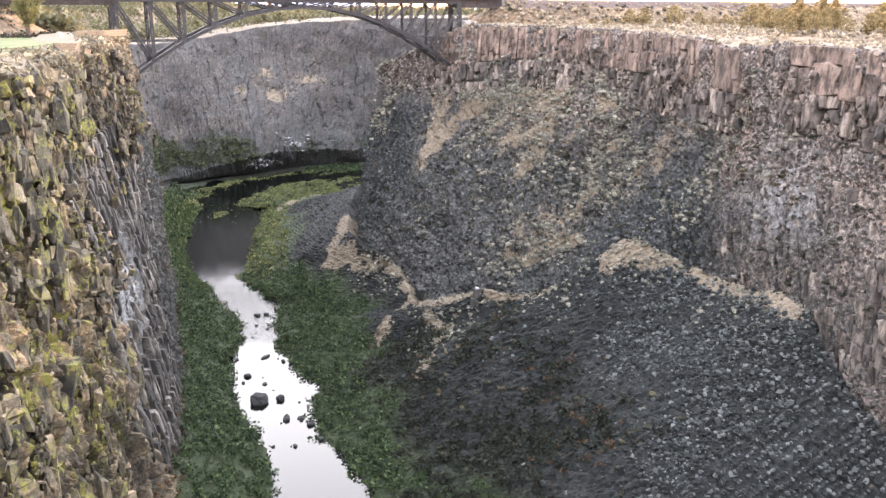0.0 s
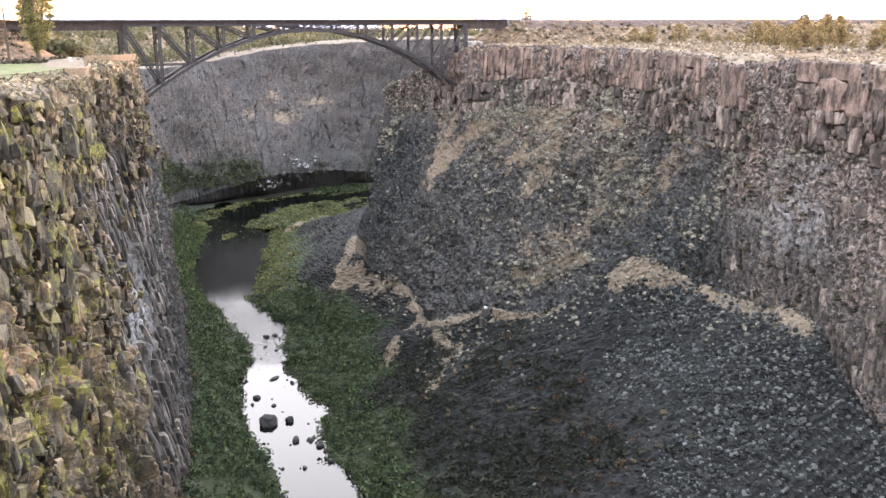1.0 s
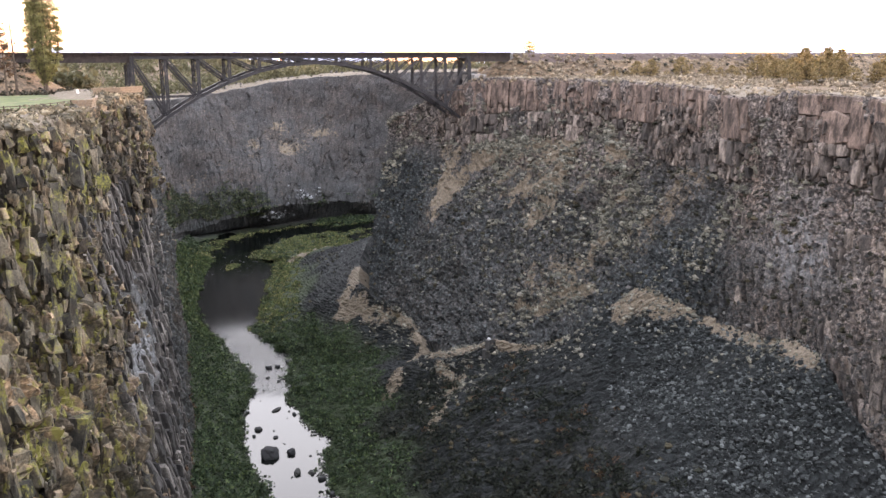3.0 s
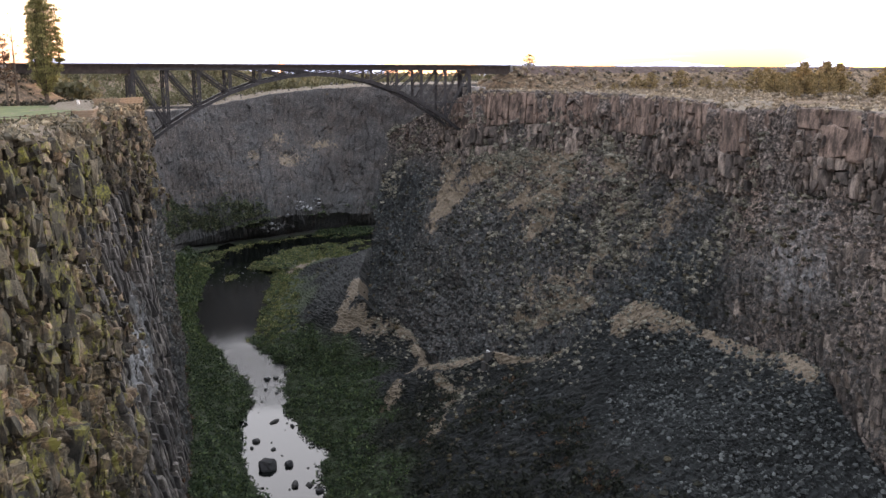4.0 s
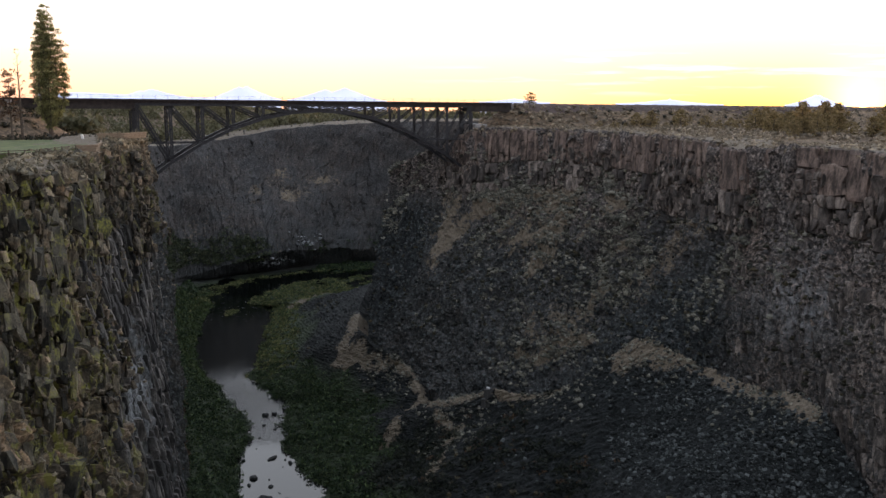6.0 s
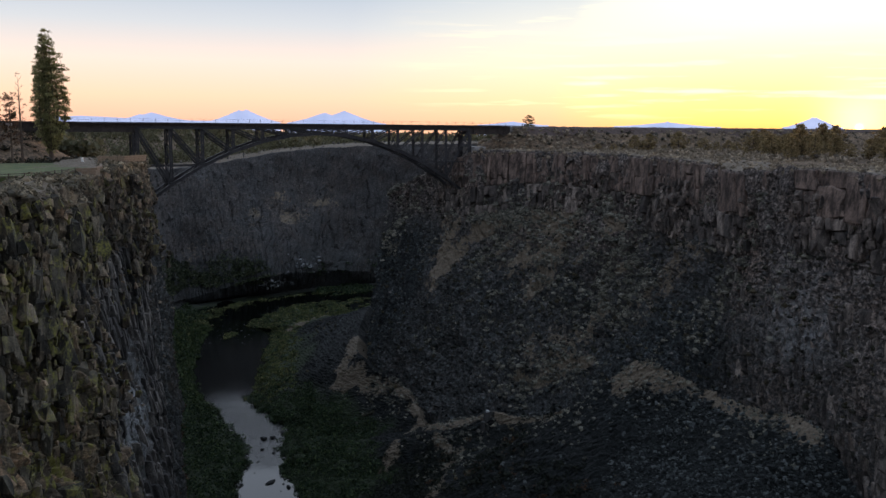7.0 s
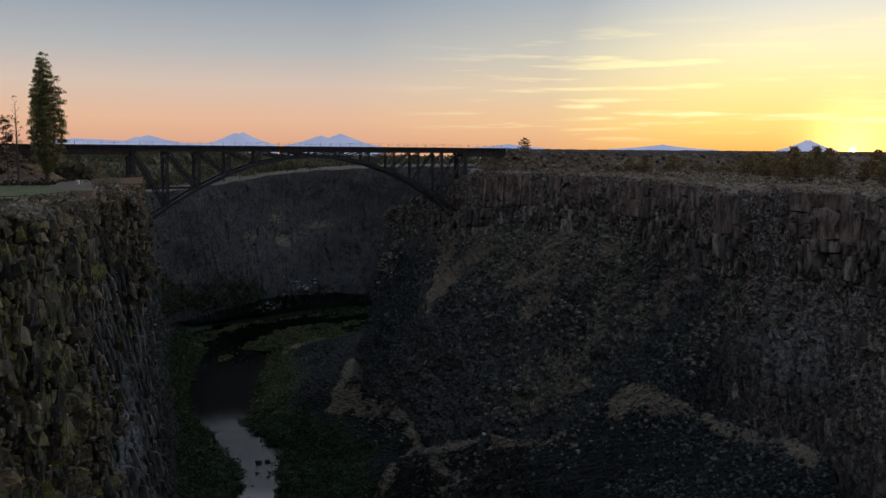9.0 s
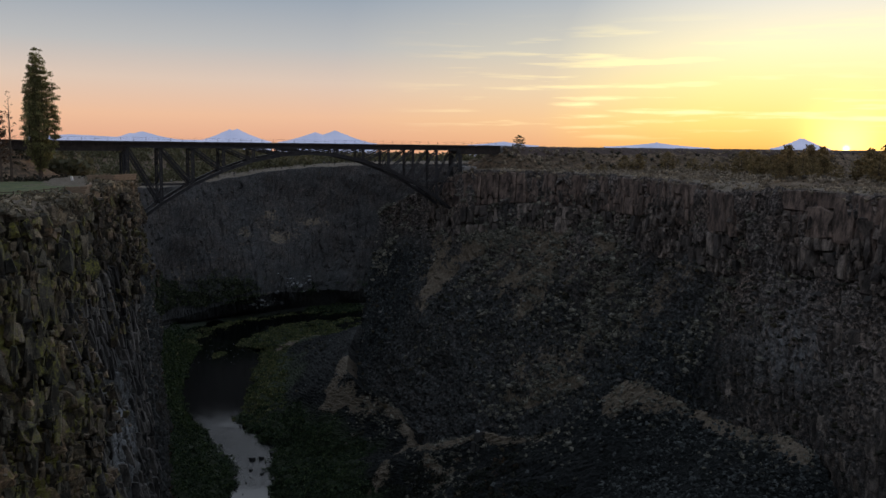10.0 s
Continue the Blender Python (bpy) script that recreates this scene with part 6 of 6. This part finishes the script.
def fracture_cells(width, height, cw, ch, seed, jitter=0.38):
    """Cracks a wall of that size into uneven upright pieces: polygons in metres."""
    rng = random.Random(seed)
    nu, nv = max(1, round(width / cw)), max(1, round(height / ch))
    du, dv = width / nu, height / nv
    site = {}
    for i in range(-2, nu + 2):
        lift = rng.uniform(-0.5, 0.5)
        for j in range(-2, nv + 2):
            site[i, j] = ((i + 0.5 + rng.uniform(-jitter, jitter)) * du, (j + 0.5 + lift + rng.uniform(-jitter, jitter)) * dv)
    stretch = ch / cw
    cells_ = []
    for i in range(nu):
        for j in range(nv):
            x, y = site[i, j]
            y /= stretch
            r = 3 * cw
            poly = [(x - r, y - r), (x + r, y - r), (x + r, y + r), (x - r, y + r)]
            for a in range(-2, 3):
                for b in range(-2, 3):
                    if (a or b) and (i + a, j + b) in site:
                        qx, qy = site[i + a, j + b]
                        qy /= stretch
                        poly = clip_polygon(poly, (x + qx) / 2, (y + qy) / 2, qx - x, qy - y)
            if len(poly) >= 3:
                cells_.append(((x, y * stretch), [(u, v * stretch) for u, v in poly]))
    return cells_


def column_cells(width, height, cw, ch, seed, jitter=0.14):
    """Upright columns of uneven width, each snapped across at its own heights."""
    rng = random.Random(seed)
    cells_, u = [], 0.0
    while u < width:
        w = cw * rng.uniform(0.55, 1.5)
        v = 0.0
        while v < height:
            h = min(ch * rng.uniform(0.5, 1.9), height - v)
            if height - v - h < 0.25 * ch:
                h = height - v
            j = lambda k: rng.uniform(-jitter, jitter) * k
            top = 0.0 if v == 0 else j(w)
            poly = [(u + j(w), v + top), (u + w / 2, v + (0 if v == 0 else j(w))), (u + w + j(w), v - top), (u + w + j(w), v + h * 0.5), (u + w + j(w), v + h + j(w)), (u + j(w), v + h + j(w)), (u + j(w), v + h * 0.55)]
            cells_.append(((u + w / 2, v + h / 2), poly))
            v += h
        u += w
    return cells_


def fractured_wall(host, name, top_line, low_line, span, share, cw, ch, proud, keep, mat, seed, limit=300, rest="", rest_label="", gap=0.06, crack_back=2.2, buttress=0.0, pattern=fracture_cells, wild=1.0):
    """Cracked basalt that clads a wall between two lines: each piece is a faceted block standing out by its own amount."""
    top, low = spline(top_line, 900), spline(low_line, 900)
    mid = (top + low) / 2
    run = np.r_[0, np.cumsum(np.linalg.norm(np.diff(mid[:, :2], axis=0), axis=1))]
    ys = mid[:, 1]
    flip = ys[-1] < ys[0]
    order = np.argsort(ys)
    s0, s1 = (float(np.interp(y, ys[order], run[order])) for y in span)
    s0, s1 = min(s0, s1), max(s0, s1)
    drop = float(np.mean(top[:, 2] - low[:, 2]))
    z0, z1 = share[0] * drop, share[1] * drop
    tang = np.gradient(mid[:, :2], axis=0)
    tang /= np.linalg.norm(tang, axis=1, keepdims=True)
    rng = random.Random(seed + 7)

    def place(u, v, out):
        c = np.array([np.interp(s0 + u, run, top[:, k]) for k in range(3)])
        d = np.array([np.interp(s0 + u, run, low[:, k]) for k in range(3)])
        f = (z0 + v) / drop
        t = np.array([np.interp(s0 + u, run, tang[:, k]) for k in range(2)])
        n = np.array([t[1], -t[0], 0.0]) / np.linalg.norm(t)
        return c + (d - c) * f + n * out

    made, vs, fs, base = 0, [], [], 0
    for (cu, cv), poly in pattern(s1 - s0, z1 - z0, cw, ch, seed):
        here = place(cu, cv, 0)
        if not keep(here, rng):
            continue
        step_out = buttress * (random.Random(math.floor((cu + 0.15 * cv) / (2.6 * cw)) * 31 + seed).random() - 0.35)
        out = rng.uniform(*proud) + step_out
        n = len(poly)
        tilt_u, tilt_v = rng.uniform(-0.3, 0.3) * wild, rng.uniform(-0.2, 0.2) * wild
        rings = []
        for inset, depth in ((gap, -crack_back), (gap, out - 0.3), (gap + rng.uniform(0.1, 0.26) * (0.4 + 0.6 * wild), out)):
            ring = []
            for u, v in poly:
                k = 1 - inset * (1 + 0.25 * rng.uniform(-1, 1))
                uu, vv = cu + (u - cu) * k, cv + (v - cv) * k
                o = depth
                if depth > -crack_back:
                    o += (u - cu) * tilt_u + (v - cv) * tilt_v + rng.uniform(-0.12, 0.12)
                ring.append(place(uu, vv, o))
            rings += ring
        apex = place(cu + rng.uniform(-0.25, 0.25) * cw, cv + rng.uniform(-0.25, 0.25) * ch, out + rng.uniform(0.0, 0.35) * min(cw, 2.5) * wild)
        v = np.array(rings + [apex])
        f = []
        for j in (0, 1):
            for i in range(n):
                a, b, c, d = j * n + i, j * n + (i + 1) % n, (j + 1) * n + (i + 1) % n, (j + 1) * n + i
                f += [(a, b, c), (a, c, d)]
        f += [(2 * n + i, 2 * n + (i + 1) % n, 3 * n) for i in range(n)]
        if made < limit:
            centre = v.mean(axis=0)
            me = bpy.data.meshes.new(name)
            me.from_pydata([tuple(q) for q in v - centre], [], f)
            me.materials.append(mat)
            ob = new(name, me)
            ob.parent = host
            ob.location = centre
        else:
            vs.append(v)
            fs.append(np.array(f) + base)
            base += len(v)
        made += 1
    if vs:
        stuff(rest, np.concatenate(vs), np.concatenate(fs), mat, rest_label, "rocks")


def broken_shapes(n, seed):
    """Angular blocks: boxes with skewed corners, some corners broken off, as (corners, triangles)."""
    rng = np.random.default_rng(seed)
    out = []
    for _ in range(n):
        bm = bmesh.new()
        taper, slide, flip_ = rng.uniform(0.35, 1.0), rng.uniform(-0.22, 0.22, 2), rng.choice((-1, 1, 1))
        for corner in itertools.product((-0.5, 0.5), repeat=3):
            c = np.array(corner) * rng.uniform(0.5, 1.0, 3)
            if corner[2] * flip_ > 0:
                c[:2] = c[:2] * taper + slide
            if rng.random() < 0.4:
                for k in rng.permutation(3)[:2]:
                    d = c.copy()
                    d[k] *= rng.uniform(-0.1, 0.55)
                    bm.verts.new(d)
            else:
                bm.verts.new(c)
        bmesh.ops.convex_hull(bm, input=bm.verts)
        bmesh.ops.delete(bm, geom=[v for v in bm.verts if not v.link_faces], context="VERTS")
        bmesh.ops.triangulate(bm, faces=bm.faces)
        bm.verts.index_update()
        out.append((np.array([v.co[:] for v in bm.verts]), np.array([[v.index for v in f.verts] for f in bm.faces])))
        bm.free()
    return out


def broken_face(host, name, top_line, low_line, span, share, sizes, keep, mat, seed, limit, rest, rest_label, bulge=5.0, upright=1.0):
    """A cliff face of jumbled upright splinters and blocks of mixed sizes, standing out in buttresses."""
    top, low = spline(top_line, 900), spline(low_line, 900)
    mid = (top + low) / 2
    order = np.argsort(mid[:, 1])
    tang = np.gradient(mid[:, :2], axis=0)
    tang /= np.linalg.norm(tang, axis=1, keepdims=True)
    shapes = broken_shapes(40, seed)
    rng = np.random.default_rng(seed)
    made, vs, fs, base = 0, [], [], 0
    keeper = random.Random(seed)
    for count, lo, hi in sizes:
        for _ in range(count):
            i = order[int(np.interp(rng.uniform(*span), mid[order, 1], np.arange(900)))]
            f = rng.uniform(*share)
            p = top[i] + (low[i] - top[i]) * f
            if not keep(p, keeper):
                continue
            t = tang[i]
            nrm = np.array([t[1], -t[0], 0.0])
            w = lo + (hi - lo) * rng.random() ** 1.7
            dims = np.array([w * rng.uniform(0.6, 1.3), w * rng.uniform(0.8, 1.4), w * rng.uniform(0.8, 2.4) * upright])
            relief = bulge * float(fbm(np.array([[p[0] * 0.4, p[1], p[2] * 0.35]]), 9, 3, seed)[0])
            p = p + nrm * (relief + rng.uniform(-0.62, 0.24) * w)
            a = math.atan2(t[1], t[0]) + rng.choice((-0.75, 0.0, 0.6)) + rng.normal(0, 0.16)
            lean, tip = rng.normal(0, 0.11, 2)
            r = (Matrix.Rotation(a, 3, "Z") @ Matrix.Rotation(lean, 3, "X") @ Matrix.Rotation(tip, 3, "Y"))
            c, tri = shapes[rng.integers(len(shapes))]
            v = (c * dims) @ np.array(r).T
            if made < limit:
                me = bpy.data.meshes.new(name)
                me.from_pydata([tuple(q) for q in v], [], tri.tolist())
                me.materials.append(mat)
                ob = new(name, me)
                ob.parent = host
                ob.location = p
            else:
                vs.append(v + p)
                fs.append(tri + base)
                base += len(v)
            made += 1
    stuff(rest, np.concatenate(vs), np.concatenate(fs), mat, rest_label, "rocks")


def rubble(sheet, weight, count, lo, hi, mat, seed, name, label):
    at, nrm, rng = sample(sheet, count, weight, seed)
    size = lo + (hi - lo) * rng.random(count) ** 3
    squash = np.stack([rng.uniform(0.7, 1.2, count), rng.uniform(0.7, 1.2, count), rng.uniform(0.8, 1.9, count)], -1)
    v, f = spread(stone_shapes(14, seed), CUBE_FACES, at + nrm * 0.2, size, rng.random(count) * 6.28, squash)
    stuff(name, v, f, mat, label, "rocks")


def all_pieces():
    south, north = SHEETS["canyon_wall_south"][0], SHEETS["canyon_wall_north"][0]

    def splinter_keep(p, rng):
        return p[1] < 222 and (p[2] > 60 + 8 * rng.random() or p[1] < 150)

    def south_keep(p, rng):
        edge = 128 + 9 * step(42, 34, p[2]) + 24 * step(62, 78, p[2])
        return p[2] > 27 and p[1] < edge + rng.uniform(-4, 3)

    broken_face(south, "basalt_block", S_RIM, S_BASE, (84, 156), (0.055, 0.86), ((190, 1.5, 3.4), (800, 0.7, 1.9), (2600, 0.25, 0.85)), south_keep, M_BLOCK, 401, 300, "cliff_blocks", "broken lichen-spotted basalt blocks in the cliff face", 4.4, 1.35)
    broken_face(south, "basalt_block", S_RIM, S_BASE, (120, 224), (0.02, 0.5), ((220, 1.0, 2.4), (2600, 0.4, 1.4)), splinter_keep, M_SPLINTER, 405, 0, "cliff_splinters", "brown splintered basalt below the bridge end")
    def dark_keep(p, rng):
        stained = 135 < p[1] < 155 and 34 < p[2] < 60
        return p[1] > 128 and p[2] < 72 and rng.random() < (0.12 if stained else 0.62)

    fractured_wall(south, "basalt_column", S_RIM, S_BASE, (128, 232), (0.2, 0.98), 0.9, 3.2, (-0.5, 0.35), dark_keep, M_DARKCOL, 409, 0, "dark_columns", "thin dark basalt columns in the lower cliff", 0.06, 1.2, 0.6, column_cells, 0.6)
    broken_face(north, "basalt_block", N_RIM, N_CLIFF, (122, 284), (0.3, 1.12), ((450, 1.0, 2.4), (2800, 0.35, 1.2)), lambda p, rng: True, M_LOWER, 407, 0, "rim_blocks", "angular broken basalt under the rim columns", 2.2)
    v, n = SHEETS["canyon_wall_south"][1:]
    y, z = v[..., 1], v[..., 2]
    rubble("canyon_wall_south", step(90, 100, y) * step(165, 145, y) * step(70, 80, z) * step(87, 85.5, z), 420, 0.5, 2.0, M_BLOCK, 403, "cliff_rubble", "loose broken basalt in the cliff face")
    fractured_wall(north, "basalt_column", N_RIM, N_CLIFF, (118, 196), (0.0, 0.62), 5.2, 7.5, (-0.1, 0.5), lambda p, rng: True, M_COLUMN, 417, 60, "broad_columns", "broad brown basalt columns under the canyon rim", 0.018, 2.0, 1.0, column_cells, 0.22)
    fractured_wall(north, "basalt_column", N_RIM, N_CLIFF, (196, 279), (0.02, 0.6), 2.2, 5.4, (-0.1, 0.4), lambda p, rng: True, M_COLUMN, 411, 240, "rim_columns", "weathered brown basalt columns under the canyon rim", 0.022, 2.0, 1.1, column_cells, 0.3)
    fractured_wall(north, "basalt_block", N_RIM, N_CLIFF, (122, 280), (0.6, 1.1), 2.1, 3.0, (-0.5, 0.9), lambda p, rng: rng.random() < 0.75, M_LOWER, 413, 0, "lower_blocks", "broken basalt below the rim columns", 0.06, 1.6, 1.2, column_cells, 0.5)
    fractured_wall(north, "basalt_block", N_CLIFF, N_FOOT, (124, 182), (0.22, 1.0), 1.5, 3.6, (-0.7, 0.5), lambda p, rng: rng.random() < 0.8, M_LOWER, 415, 0, "lower_columns", "small broken columns on the lower canyon wall", 0.05, 1.4, 0.9, column_cells, 0.5)


all_pieces()


def far_pieces():
    v, n = SHEETS["canyon_wall_far"][1:]
    x, z = v[..., 0], v[..., 2]
    rubble("canyon_wall_far", step(8, 14, z) * step(30, 0, x), 700, 0.4, 1.4, M_FARBLOCK, 423, "far_rubble", "broken basalt on the distant canyon wall")


far_pieces()


def rock_spire():
    """A dark splintered pinnacle on the scree crest with a bleached cap."""
    ob = new("rock_spire")
    ob.matrix_world = pose(9.3, 210.5, 17.0)
    tagged(ob, "dark splintered rock pinnacle with a bleached white cap", "rock")
    bm = bmesh.new()
    for x, y, r, h, seed in ((0, 0, 1.5, 8.2, 1), (-1.2, -0.6, 1.2, 5.8, 2), (1.1, -0.4, 1.2, 6.4, 3), (0.3, -1.3, 1.3, 5.0, 4), (-2.2, -0.3, 1.1, 3.8, 5), (2.2, 0.2, 1.1, 4.2, 6)):
        q = bmesh.ops.create_cone(bm, cap_ends=True, segments=7, radius1=r, radius2=0.45 * r, depth=h, matrix=Matrix.Translation((x, y, h / 2 - 1.5)))
        for v in q["verts"]:
            n = noise.noise(v.co * 0.6 + Vector((seed, 0, 0)))
            v.co += Vector((n, noise.noise(v.co * 0.7), n * 0.6)) * 0.7
    bmesh.ops.subdivide_edges(bm, edges=bm.edges[:], cuts=2, use_grid_fill=True)
    for v in bm.verts:
        v.co += Vector((noise.noise(v.co * 1.3), noise.noise(v.co * 1.3 + Vector((9, 0, 0))), 0)) * 0.35
    part("pinnacle", bm, M_STONE_BROWN, ob)
    bm = bmesh.new()
    bmesh.ops.create_icosphere(bm, subdivisions=2, radius=0.5, matrix=Matrix.Translation((0, 0, 6.9)))
    for v in bm.verts:
        v.co += v.normal * 0.3 * noise.noise(v.co * 2)
    part("cap", bm, M_PALE, ob, "bleached white rock cap")


rock_spire()
